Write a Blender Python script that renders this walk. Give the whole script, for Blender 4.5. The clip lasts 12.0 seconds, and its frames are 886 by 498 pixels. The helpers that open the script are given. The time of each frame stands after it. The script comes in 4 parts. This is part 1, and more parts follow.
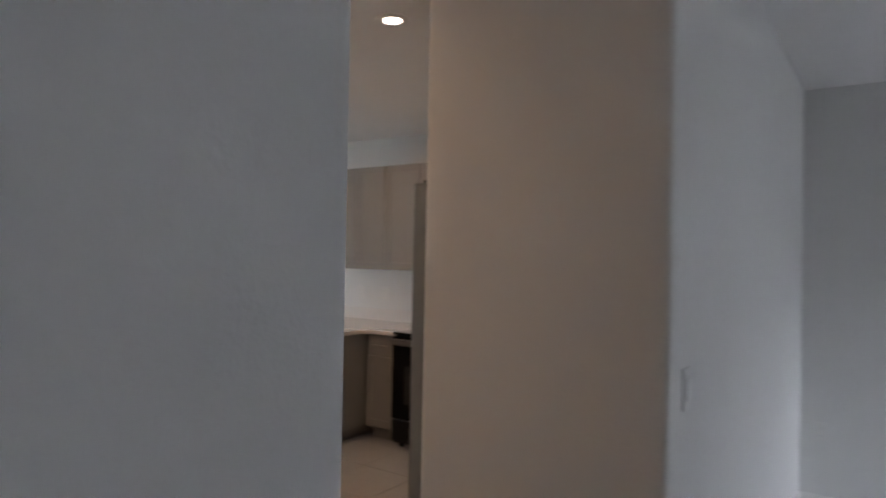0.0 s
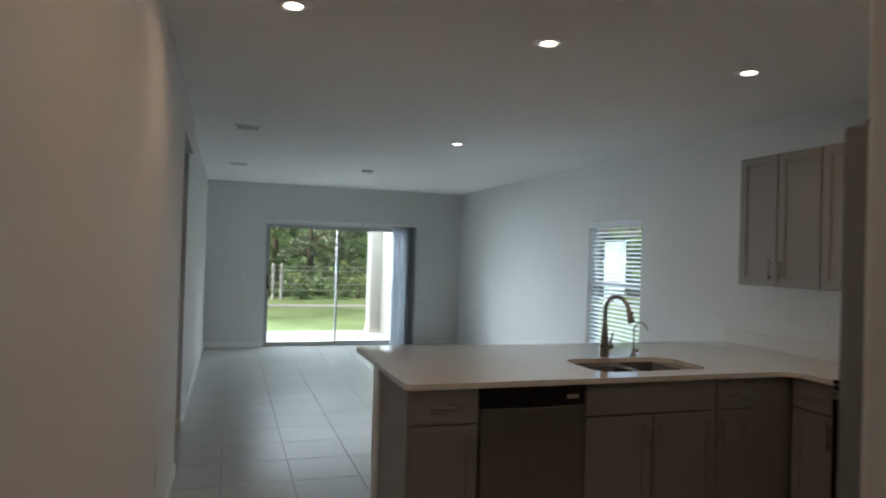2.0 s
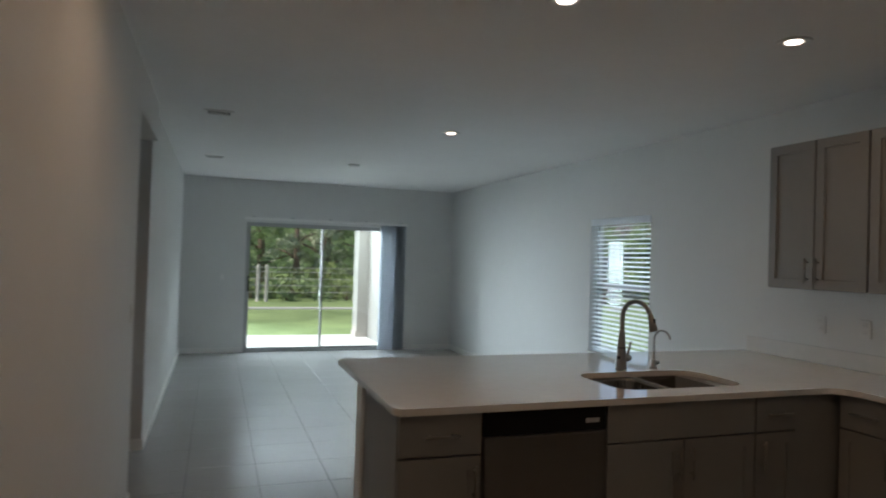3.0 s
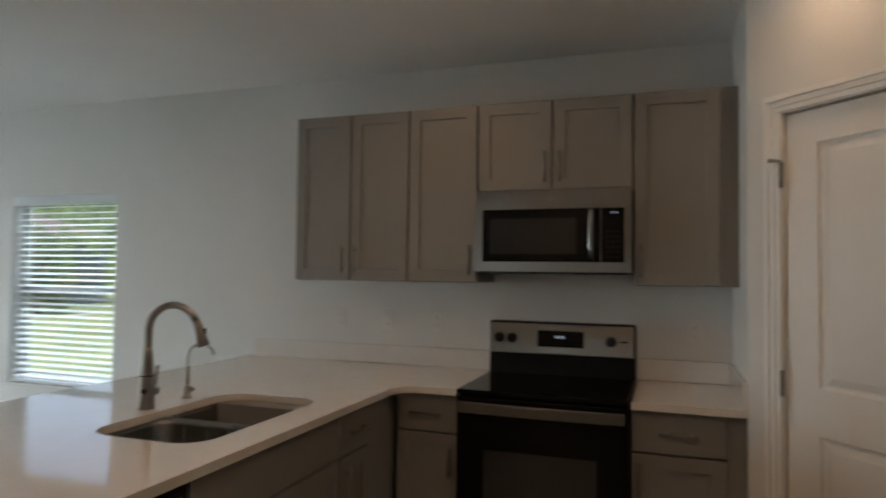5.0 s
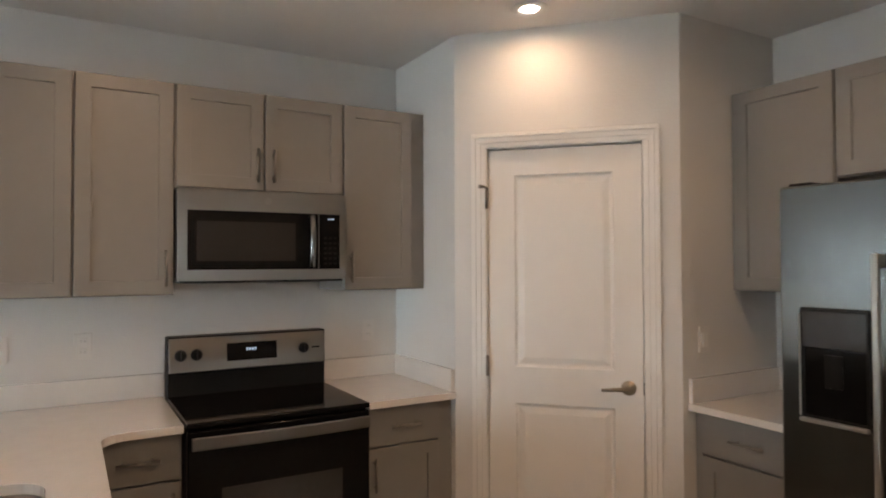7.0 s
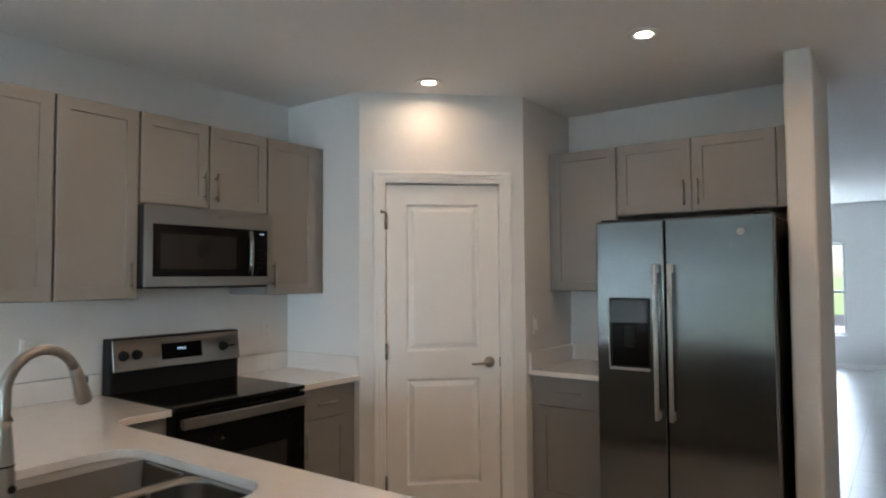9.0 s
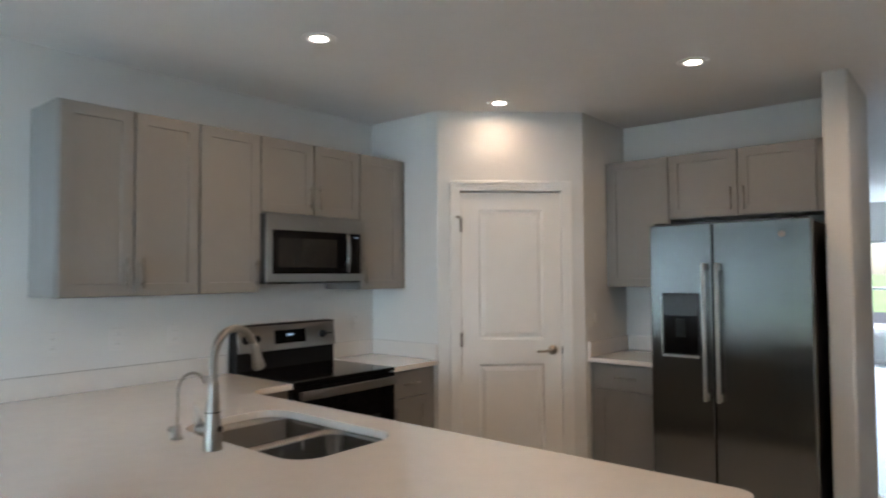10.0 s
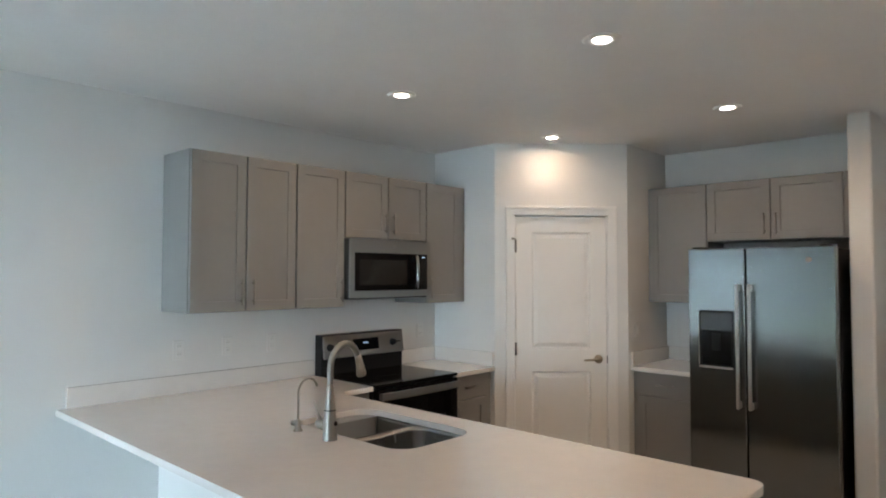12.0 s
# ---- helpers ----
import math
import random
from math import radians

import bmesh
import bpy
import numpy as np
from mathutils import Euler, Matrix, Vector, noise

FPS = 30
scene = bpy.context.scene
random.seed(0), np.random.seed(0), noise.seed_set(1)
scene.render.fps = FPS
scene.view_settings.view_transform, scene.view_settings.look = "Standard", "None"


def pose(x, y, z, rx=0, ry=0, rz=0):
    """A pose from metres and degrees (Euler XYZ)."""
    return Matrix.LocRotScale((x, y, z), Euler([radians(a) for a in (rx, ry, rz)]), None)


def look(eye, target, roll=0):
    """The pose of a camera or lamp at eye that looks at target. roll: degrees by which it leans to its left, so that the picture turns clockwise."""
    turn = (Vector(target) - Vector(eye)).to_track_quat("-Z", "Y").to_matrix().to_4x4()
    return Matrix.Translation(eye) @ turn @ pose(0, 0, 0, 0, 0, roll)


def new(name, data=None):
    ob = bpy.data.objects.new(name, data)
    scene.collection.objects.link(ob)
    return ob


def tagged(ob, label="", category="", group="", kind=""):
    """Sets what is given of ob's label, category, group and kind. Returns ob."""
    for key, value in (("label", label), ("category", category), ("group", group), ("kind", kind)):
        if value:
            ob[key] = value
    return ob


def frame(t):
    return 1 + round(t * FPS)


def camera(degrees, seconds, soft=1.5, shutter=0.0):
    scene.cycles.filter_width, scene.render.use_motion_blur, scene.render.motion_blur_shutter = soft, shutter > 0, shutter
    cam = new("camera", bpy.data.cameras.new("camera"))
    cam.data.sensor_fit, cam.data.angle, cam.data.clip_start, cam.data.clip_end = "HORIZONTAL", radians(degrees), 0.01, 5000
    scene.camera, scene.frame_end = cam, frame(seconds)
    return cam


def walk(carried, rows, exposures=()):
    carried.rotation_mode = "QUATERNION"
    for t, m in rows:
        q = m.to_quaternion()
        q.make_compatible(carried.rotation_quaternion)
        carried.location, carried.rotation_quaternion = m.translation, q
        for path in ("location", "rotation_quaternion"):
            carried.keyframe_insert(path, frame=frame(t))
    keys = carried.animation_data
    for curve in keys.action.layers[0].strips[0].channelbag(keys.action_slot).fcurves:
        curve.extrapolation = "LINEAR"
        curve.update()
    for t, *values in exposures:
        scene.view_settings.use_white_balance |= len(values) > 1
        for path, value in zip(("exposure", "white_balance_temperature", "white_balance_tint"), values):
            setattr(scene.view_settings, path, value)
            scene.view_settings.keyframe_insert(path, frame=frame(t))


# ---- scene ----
cam = camera(69.0, 12.0, soft=1.9, shutter=0.5)
PATH = [
    (0, (-4.692, -2.887, 1.541), (-3.05, -1.745, 1.56), 1.11),
    (0.5, (-4.411, -2.804, 1.517), (-3.014, -1.374, 1.547), 1.99),
    (1, (-4.199, -2.695, 1.52), (-3.033, -1.07, 1.544), 1.58),
    (1.5, (-4.012, -2.526, 1.536), (-3.155, -0.719, 1.558), 1.42),
    (2, (-3.889, -2.347, 1.542), (-3.26, -0.449, 1.565), 1.71),
    (2.5, (-3.822, -2.099, 1.54), (-3.26, -0.18, 1.563), 1.76),
    (4.5, (-3.531, -0.898, 1.456), (-1.906, 0.266, 1.526), 1.16),
    (5, (-3.507, -0.537, 1.452), (-1.62, 0.123, 1.525), 0.7),
    (5.5, (-3.49, -0.15, 1.47), (-1.499, 0.019, 1.542), 0.33),
    (6, (-3.428, 0.107, 1.472), (-1.444, -0.135, 1.544), 0.11),
    (6.5, (-3.384, 0.475, 1.506), (-1.525, -0.261, 1.562), -0.24),
    (7, (-3.308, 0.778, 1.534), (-1.581, -0.228, 1.578), -0.21),
    (7.5, (-3.291, 1.124, 1.492), (-1.751, -0.151, 1.554), -0.25),
    (9.5, (-3.405, 2.307, 1.5), (-2.259, 0.671, 1.587), -0.36),
    (10, (-3.53, 2.555, 1.502), (-2.249, 1.022, 1.58), -0.34),
    (10.5, (-3.598, 2.731, 1.516), (-2.211, 1.292, 1.587), 0.02),
    (11, (-3.587, 2.898, 1.54), (-2.199, 1.461, 1.616), 0.24),
    (11.5, (-3.657, 2.992, 1.605), (-2.277, 1.546, 1.682), 0.05),
    (12, (-3.779, 3.057, 1.622), (-2.406, 1.605, 1.7), 0.12),
]
EXPOSURES = [(0, 1.1, 6700, 26), (0.6, 1.12, 6700, 26), (1.2, 0.92, 6500, 22), (2.5, -0.08, 6500, 18), (4.4, -0.12, 6700, 18), (5.0, 0.38, 7000, 20), (5.5, 1.12, 7200, 23), (6.5, 1.6, 7100, 24), (7.5, 1.2, 6650, 21), (9.5, 1.35, 6000, 16), (11, 1.37, 6000, 16), (12, 1.5, 6000, 15)]
walk(cam, [(t, look(eye, target, roll)) for t, eye, target, roll in PATH], EXPOSURES)

# ---- world, sun and lights ----
SUN_UP, SUN_TURN = 43.0, 258.0          # degrees above the horizon, compass turn
world = bpy.data.worlds.new("world")
scene.world = world
world.use_nodes = True
sky = world.node_tree.nodes.new("ShaderNodeTexSky")
sky.sky_type, sky.sun_disc = "NISHITA", False
sky.sun_elevation, sky.sun_rotation = radians(SUN_UP), radians(SUN_TURN)
world.node_tree.links.new(sky.outputs[0], world.node_tree.nodes["Background"].inputs[0])
world.node_tree.nodes["Background"].inputs[1].default_value = 0.15
sun = new("sun", bpy.data.lights.new("sun", "SUN"))
sun.data.energy, sun.data.angle, sun.data.color = 5.0, radians(0.6), (1.0, 0.95, 0.86)
aim = Vector((math.sin(radians(SUN_TURN)) * math.cos(radians(SUN_UP)), math.cos(radians(SUN_TURN)) * math.cos(radians(SUN_UP)), math.sin(radians(SUN_UP))))
sun.matrix_world = look(aim * 30, (0, 0, 0))
CEIL = 2.640


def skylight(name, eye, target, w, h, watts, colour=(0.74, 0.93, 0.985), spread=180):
    """An unseen area lamp added outdoors to stand for sky light at an opening."""
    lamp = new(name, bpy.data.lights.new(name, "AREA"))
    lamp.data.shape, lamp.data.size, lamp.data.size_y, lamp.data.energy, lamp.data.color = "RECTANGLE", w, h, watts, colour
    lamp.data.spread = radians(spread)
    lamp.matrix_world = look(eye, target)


# added lamp on the lawn, beyond the view, to brighten the rooms
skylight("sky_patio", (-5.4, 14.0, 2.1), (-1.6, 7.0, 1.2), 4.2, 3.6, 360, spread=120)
# added under the patio roof, stands for light thrown in off the slab
skylight("porch_bounce", (-2.2, 9.62, 2.53), (-2.2, 8.6, 0.0), 2.2, 1.1, 130)
skylight("sky_front", (-3.5, -12.3, 3.0), (-1.3, -6.5, 0.9), 3.0, 1.8, 2000, (0.78, 0.915, 1.0))
skylight("sky_window", (2.6, 4.1, 3.7), (-0.5, 3.6, 0.9), 3.0, 1.8, 250)
LAMPS = [(-2.385, 0.585, 1.85), (-1.115, 0.585, 1.85), (-3.652, 0.585, 2.0), (-3.652, -0.955, 1.65), (-1.10, -0.948, 0.9), (-2.365, -0.955, 1.85), (-1.82, 3.555, 2.0)]   # x, y, watts
LAMP_COLOUR = (1.0, 0.67, 0.39)


# ---- materials ----
def material(name, base, rough=0.5, metal=0.0, vary=0.06, scale=3.0, fine=40.0, bump=0.0, bump_scale=120.0, coat=0.0, spec=0.5, island=0.0, stretch=None, tint=None, brushed=0.0, room=False):
    """A surface with stains at one scale, grain at another, and fine relief."""
    m = bpy.data.materials.new(name)
    m.use_nodes = True
    nt = m.node_tree
    b = nt.nodes["Principled BSDF"]
    co = nt.nodes.new("ShaderNodeTexCoord")
    mp = nt.nodes.new("ShaderNodeMapping")
    place = nt.nodes.new("ShaderNodeNewGeometry").outputs["Position"] if room else co.outputs["Object"]
    nt.links.new(place, mp.inputs[0])
    if stretch:
        mp.inputs["Scale"].default_value = stretch
    n1, n2 = nt.nodes.new("ShaderNodeTexNoise"), nt.nodes.new("ShaderNodeTexNoise")
    n1.inputs["Scale"].default_value, n2.inputs["Scale"].default_value = scale, fine
    n1.inputs["Detail"].default_value, n2.inputs["Detail"].default_value = 3, 4
    for n in (n1, n2):
        nt.links.new(mp.outputs[0], n.inputs["Vector"])
    add = nt.nodes.new("ShaderNodeMath")
    add.operation = "MULTIPLY_ADD"
    nt.links.new(n2.outputs[0], add.inputs[0])
    add.inputs[1].default_value = 0.45
    nt.links.new(n1.outputs[0], add.inputs[2])
    last = add
    if island:
        info = nt.nodes.new("ShaderNodeObjectInfo")
        more = nt.nodes.new("ShaderNodeMath")
        more.operation = "MULTIPLY_ADD"
        nt.links.new(info.outputs["Random"], more.inputs[0])
        more.inputs[1].default_value = island
        nt.links.new(add.outputs[0], more.inputs[2])
        last = more
    ramp = nt.nodes.new("ShaderNodeValToRGB")
    low = [c * (1 - vary) for c in base]
    high = [min(1, c * (1 + vary)) for c in (tint or base)]
    ramp.color_ramp.elements[0].position, ramp.color_ramp.elements[1].position = 0.45, 1.0
    ramp.color_ramp.elements[0].color, ramp.color_ramp.elements[1].color = (*low, 1), (*high, 1)
    nt.links.new(last.outputs[0], ramp.inputs[0])
    nt.links.new(ramp.outputs[0], b.inputs["Base Color"])
    rr = nt.nodes.new("ShaderNodeMapRange")
    rr.inputs["To Min"].default_value, rr.inputs["To Max"].default_value = max(0.02, rough * 0.85), min(1, rough * 1.15)
    nt.links.new(n1.outputs[0], rr.inputs["Value"])
    nt.links.new(rr.outputs[0], b.inputs["Roughness"])
    b.inputs["Metallic"].default_value = metal
    b.inputs["Specular IOR Level"].default_value = spec
    b.inputs["Coat Weight"].default_value = coat
    b.inputs["Anisotropic"].default_value = brushed
    if bump:
        nb, bu = nt.nodes.new("ShaderNodeTexNoise"), nt.nodes.new("ShaderNodeBump")
        nb.inputs["Scale"].default_value, nb.inputs["Detail"].default_value = bump_scale, 3
        nt.links.new(mp.outputs[0], nb.inputs["Vector"])
        nt.links.new(nb.outputs[0], bu.inputs["Height"])
        bu.inputs["Strength"].default_value, bu.inputs["Distance"].default_value = bump, 0.004
        nt.links.new(bu.outputs[0], b.inputs["Normal"])
    return m


def glowing(name, colour, strength):
    m = bpy.data.materials.new(name)
    m.use_nodes = True
    b = m.node_tree.nodes["Principled BSDF"]
    b.inputs["Base Color"].default_value = (*colour, 1)
    b.inputs["Emission Color"].default_value = (*colour, 1)
    b.inputs["Emission Strength"].default_value = strength
    return m


def clear(name, rough=0.0, colour=(0.96, 0.98, 0.97)):
    m = bpy.data.materials.new(name)
    m.use_nodes = True
    b = m.node_tree.nodes["Principled BSDF"]
    b.inputs["Base Color"].default_value = (*colour, 1)
    b.inputs["Transmission Weight"].default_value = 1.0
    b.inputs["Roughness"].default_value = rough
    b.inputs["IOR"].default_value = 1.45
    return m


PAINT = material("wall_paint", (0.695, 0.70, 0.685), 0.75, vary=0.025, scale=0.8, fine=6, bump=0.25, bump_scale=90)
CEILING = material("ceiling_paint", (0.83, 0.83, 0.82), 0.9, vary=0.02, scale=1.5, fine=12, bump=0.5, bump_scale=45)
TRIM = material("trim_paint", (0.80, 0.80, 0.78), 0.42, vary=0.02, scale=2, fine=18)
DOORWHITE = material("door_paint", (0.80, 0.79, 0.76), 0.45, vary=0.02, scale=2, fine=18, bump=0.08, bump_scale=200)
CABINET = material("cabinet_paint", (0.240, 0.236, 0.226), 0.42, vary=0.04, scale=2.2, fine=25, bump=0.05, bump_scale=160)
KICK = material("toe_kick_paint", (0.22, 0.21, 0.20), 0.55, vary=0.05)
QUARTZ = material("quartz", (0.755, 0.735, 0.705), 0.06, vary=0.025, scale=14, fine=110, coat=0.6, spec=0.6)
STEEL = material("brushed_steel", (0.255, 0.268, 0.265), 0.19, 1.0, vary=0.03, scale=1.2, fine=160, stretch=(6, 6, 0.12), brushed=0.85)
STEELH = material("brushed_steel_across", (0.27, 0.257, 0.24), 0.36, 1.0, vary=0.05, scale=1.2, fine=160, stretch=(0.12, 6, 6), brushed=0.97)
NICKEL = material("satin_nickel", (0.29, 0.275, 0.255), 0.3, 1.0, vary=0.05, scale=8, fine=70)
FAUCET = material("faucet_nickel", (0.35, 0.335, 0.31), 0.32, 1.0, vary=0.06, scale=9, fine=80)
SINKSTEEL = material("sink_steel", (0.30, 0.29, 0.275), 0.26, 1.0, vary=0.07, scale=5, fine=60, stretch=(1, 14, 1))
BLACKGLASS = material("black_glass", (0.006, 0.006, 0.0065), 0.06, vary=0.2, scale=4, fine=40, spec=0.16)
BLACK = material("black_plastic", (0.010, 0.010, 0.0105), 0.4, vary=0.2, scale=5, fine=60, spec=0.16)
DARKGAP = material("dark_recess", (0.03, 0.028, 0.026), 0.7, vary=0.1)
GREYGLASS = material("oven_window", (0.026, 0.026, 0.027), 0.12, vary=0.15, coat=0.3)
MESHWIN = material("microwave_mesh", (0.016, 0.0157, 0.0155), 0.22, vary=0.1, fine=200)
HANDLE = material("pale_steel", (0.52, 0.50, 0.465), 0.34, 1.0, vary=0.03, scale=2, fine=80)
BRASSY = material("aged_nickel", (0.40, 0.35, 0.28), 0.34, 1.0, vary=0.06, scale=9, fine=80)
PLASTIC = material("white_plastic", (0.71, 0.71, 0.69), 0.35, vary=0.02)
SLOT = material("socket_slot", (0.42, 0.41, 0.40), 0.6, vary=0.1)
TILE = material("floor_tile", (0.39, 0.388, 0.38), 0.25, vary=0.05, scale=1.1, fine=16, island=0.10, room=True)
GROUT = material("grout", (0.17, 0.17, 0.168), 0.9, vary=0.12, scale=9, fine=90)
VANE = material("blind_vane", (0.68, 0.71, 0.75), 0.6, vary=0.05, scale=4, fine=60, stretch=(1, 1, 0.2))
SLAT = material("blind_slat", (0.84, 0.86, 0.88), 0.45, vary=0.02)
ALU = material("white_aluminium", (0.36, 0.37, 0.37), 0.4, vary=0.03)
let_through = SLAT.node_tree.nodes.new("ShaderNodeBsdfTranslucent")      # thin vinyl lets some daylight through
let_through.inputs["Color"].default_value = (0.80, 0.86, 0.90, 1)
mixed = SLAT.node_tree.nodes.new("ShaderNodeMixShader")
mixed.inputs[0].default_value = 0.4
SLAT.node_tree.links.new(SLAT.node_tree.nodes["Principled BSDF"].outputs[0], mixed.inputs[1])
SLAT.node_tree.links.new(let_through.outputs[0], mixed.inputs[2])
SLAT.node_tree.links.new(mixed.outputs[0], SLAT.node_tree.nodes["Material Output"].inputs["Surface"])
GLASS = clear("window_glass")
LENS = glowing("lamp_lens", (1.0, 0.88, 0.74), 9.0)
DIGITS = glowing("display_digits", (0.55, 0.78, 1.0), 0.35)
STUCCO = material("stucco", (0.40, 0.375, 0.335), 0.9, vary=0.06, scale=2, fine=30, bump=0.5, bump_scale=60)
SIDING = material("house_paint", (0.15, 0.165, 0.18), 0.85, vary=0.06, scale=1.5, fine=20, bump=0.3, bump_scale=40)
CONCRETE = material("patio_concrete", (0.52, 0.51, 0.49), 0.85, vary=0.09, scale=1.2, fine=30, bump=0.2)
GRASS = material("lawn", (0.17, 0.26, 0.08), 0.9, vary=0.25, scale=0.5, fine=9, bump=0.8, bump_scale=18, tint=(0.25, 0.34, 0.13))
BARK = material("bark", (0.16, 0.12, 0.085), 0.95, vary=0.3, scale=6, fine=40, bump=0.8, bump_scale=25)
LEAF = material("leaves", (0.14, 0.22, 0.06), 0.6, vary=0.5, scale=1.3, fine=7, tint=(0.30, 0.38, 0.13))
# paler and darker leaf copies, sunlight and shade painted into the colour
LEAFPALE = material("sunlit_pale_leaves", (0.17, 0.23, 0.12), 0.55, vary=0.4, scale=0.9, fine=5, tint=(0.42, 0.48, 0.33))
LEAFDARK = material("shaded_dark_leaves", (0.07, 0.12, 0.04), 0.6, vary=0.6, scale=1.3, fine=7, tint=(0.20, 0.28, 0.12))
POST = material("weathered_wood", (0.52, 0.50, 0.46), 0.9, vary=0.2, scale=4, fine=40)
WIRE = material("fence_wire", (0.40, 0.40, 0.39), 0.5)
ASPHALT = material("asphalt", (0.06, 0.06, 0.062), 0.9, vary=0.15, scale=1, fine=40)
ROOF = material("roof_shingle", (0.16, 0.14, 0.13), 0.9, vary=0.15, scale=3, fine=30)


# ---- mesh helpers ----
def box(bm, x0, x1, y0, y1, z0, z1, bevel=0.0, m=None):
    v = [bm.verts.new(p) for p in ((x0, y0, z0), (x1, y0, z0), (x1, y1, z0), (x0, y1, z0), (x0, y0, z1), (x1, y0, z1), (x1, y1, z1), (x0, y1, z1))]
    faces = [bm.faces.new([v[i] for i in q]) for q in ((0, 3, 2, 1), (4, 5, 6, 7), (0, 1, 5, 4), (1, 2, 6, 5), (2, 3, 7, 6), (3, 0, 4, 7))]
    if m is not None:
        bmesh.ops.transform(bm, matrix=m, verts=v)
    if bevel:
        edges = list({e for f in faces for e in f.edges})
        bmesh.ops.bevel(bm, geom=edges, offset=bevel, segments=2, affect="EDGES", profile=0.5)
    return bm


def boxed(*a, **k):
    return box(bmesh.new(), *a, **k)


def disc(bm, r0, r1, z0, z1, seg=24, m=None):
    """A capped cone along z."""
    made = bmesh.ops.create_cone(bm, cap_ends=True, segments=seg, radius1=r0, radius2=r1, depth=z1 - z0, matrix=(m or Matrix()) @ Matrix.Translation((0, 0, (z0 + z1) / 2)))
    return bm


def lathe(bm, profile, seg=28, m=None):
    """Turns (radius, height) pairs round z."""
    rings = []
    for r, z in profile:
        rings.append([bm.verts.new((m or Matrix()) @ Vector((r * math.cos(2 * math.pi * i / seg), r * math.sin(2 * math.pi * i / seg), z))) for i in range(seg)])
    for a, b in zip(rings, rings[1:]):
        for i in range(seg):
            f = bm.faces.new((a[i], a[(i + 1) % seg], b[(i + 1) % seg], b[i]))
            f.smooth = True
    bm.faces.new(list(reversed(rings[0])))
    bm.faces.new(rings[-1])
    return bm


def tube(bm, path, radii, seg=16):
    """Sweeps a round section along a path."""
    path = [Vector(p) for p in path]
    if not isinstance(radii, (list, tuple)):
        radii = [radii] * len(path)
    rings, side = [], None
    for i, p in enumerate(path):
        way = (path[min(i + 1, len(path) - 1)] - path[max(i - 1, 0)]).normalized()
        if side is None:
            side = way.orthogonal().normalized()
        side = (side - way * side.dot(way)).normalized()
        up = way.cross(side)
        rings.append([bm.verts.new(p + radii[i] * (side * math.cos(2 * math.pi * k / seg) + up * math.sin(2 * math.pi * k / seg))) for k in range(seg)])
    for a, b in zip(rings, rings[1:]):
        for k in range(seg):
            f = bm.faces.new((a[k], a[(k + 1) % seg], b[(k + 1) % seg], b[k]))
            f.smooth = True
    bm.faces.new(list(reversed(rings[0])))
    bm.faces.new(rings[-1])
    return bm


def finish(name, bm, mat):
    bmesh.ops.recalc_face_normals(bm, faces=bm.faces)
    me = bpy.data.meshes.new(name)
    bm.to_mesh(me)
    bm.free()
    me.materials.append(mat)
    return me


def part(name, bm, mat, parent, label=""):
    ob = new(name, finish(name, bm, mat))
    ob.parent = parent
    return tagged(ob, label)


def thing(name, m, label, category, group="", kind=""):
    ob = new(name)
    ob.empty_display_size = 0.1
    ob.matrix_world = m
    return tagged(ob, label, category, group, kind)


def solid(name, bm, mat, label, category="", kind="structure", group=""):
    return tagged(new(name, finish(name, bm, mat)), label, category, group, kind)


def rounded(x0, x1, y0, y1, r, n=6):
    """A rectangle's outline with round corners, anticlockwise."""
    out = []
    for cx, cy, a in ((x1 - r, y0 + r, -90), (x1 - r, y1 - r, 0), (x0 + r, y1 - r, 90), (x0 + r, y0 + r, 180)):
        for i in range(n + 1):
            t = radians(a + 90 * i / n)
            out.append((cx + r * math.cos(t), cy + r * math.sin(t)))
    return out


def fillet(points, n=6):
    """An outline from (x, y, radius) corners."""
    out = []
    for i, (x, y, r) in enumerate(points):
        p, a, b = Vector((x, y)), Vector(points[i - 1][:2]), Vector(points[(i + 1) % len(points)][:2])
        if not r:
            out.append((x, y))
            continue
        u, w = (a - p).normalized(), (b - p).normalized()
        s, e, c = p + u * r, p + w * r, p + u * r + w * r
        a0, a1 = math.atan2(s.y - c.y, s.x - c.x), math.atan2(e.y - c.y, e.x - c.x)
        while a1 - a0 > math.pi:
            a1 -= 2 * math.pi
        while a1 - a0 < -math.pi:
            a1 += 2 * math.pi
        out += [(c.x + r * math.cos(a0 + (a1 - a0) * k / n), c.y + r * math.sin(a0 + (a1 - a0) * k / n)) for k in range(n + 1)]
    return out


def slab(bm, outline, z0, z1, holes=()):
    """A plate with an outline and holes."""
    edges = []
    for loop in (outline, *holes):
        v = [bm.verts.new((x, y, z1)) for x, y in loop]
        edges += [bm.edges.new((v[i], v[(i + 1) % len(v)])) for i in range(len(v))]
    got = bmesh.ops.triangle_fill(bm, edges=edges, use_beauty=True)
    faces = [g for g in got["geom"] if isinstance(g, bmesh.types.BMFace)]
    low = bmesh.ops.extrude_face_region(bm, geom=faces)
    bmesh.ops.translate(bm, verts=[g for g in low["geom"] if isinstance(g, bmesh.types.BMVert)], vec=(0, 0, z0 - z1))
    return bm


def softened(ob, width=0.004, seg=2, angle=40):
    mod = ob.modifiers.new("bevel", "BEVEL")
    mod.width, mod.segments, mod.limit_method, mod.angle_limit = width, seg, "ANGLE", radians(angle)
    return ob


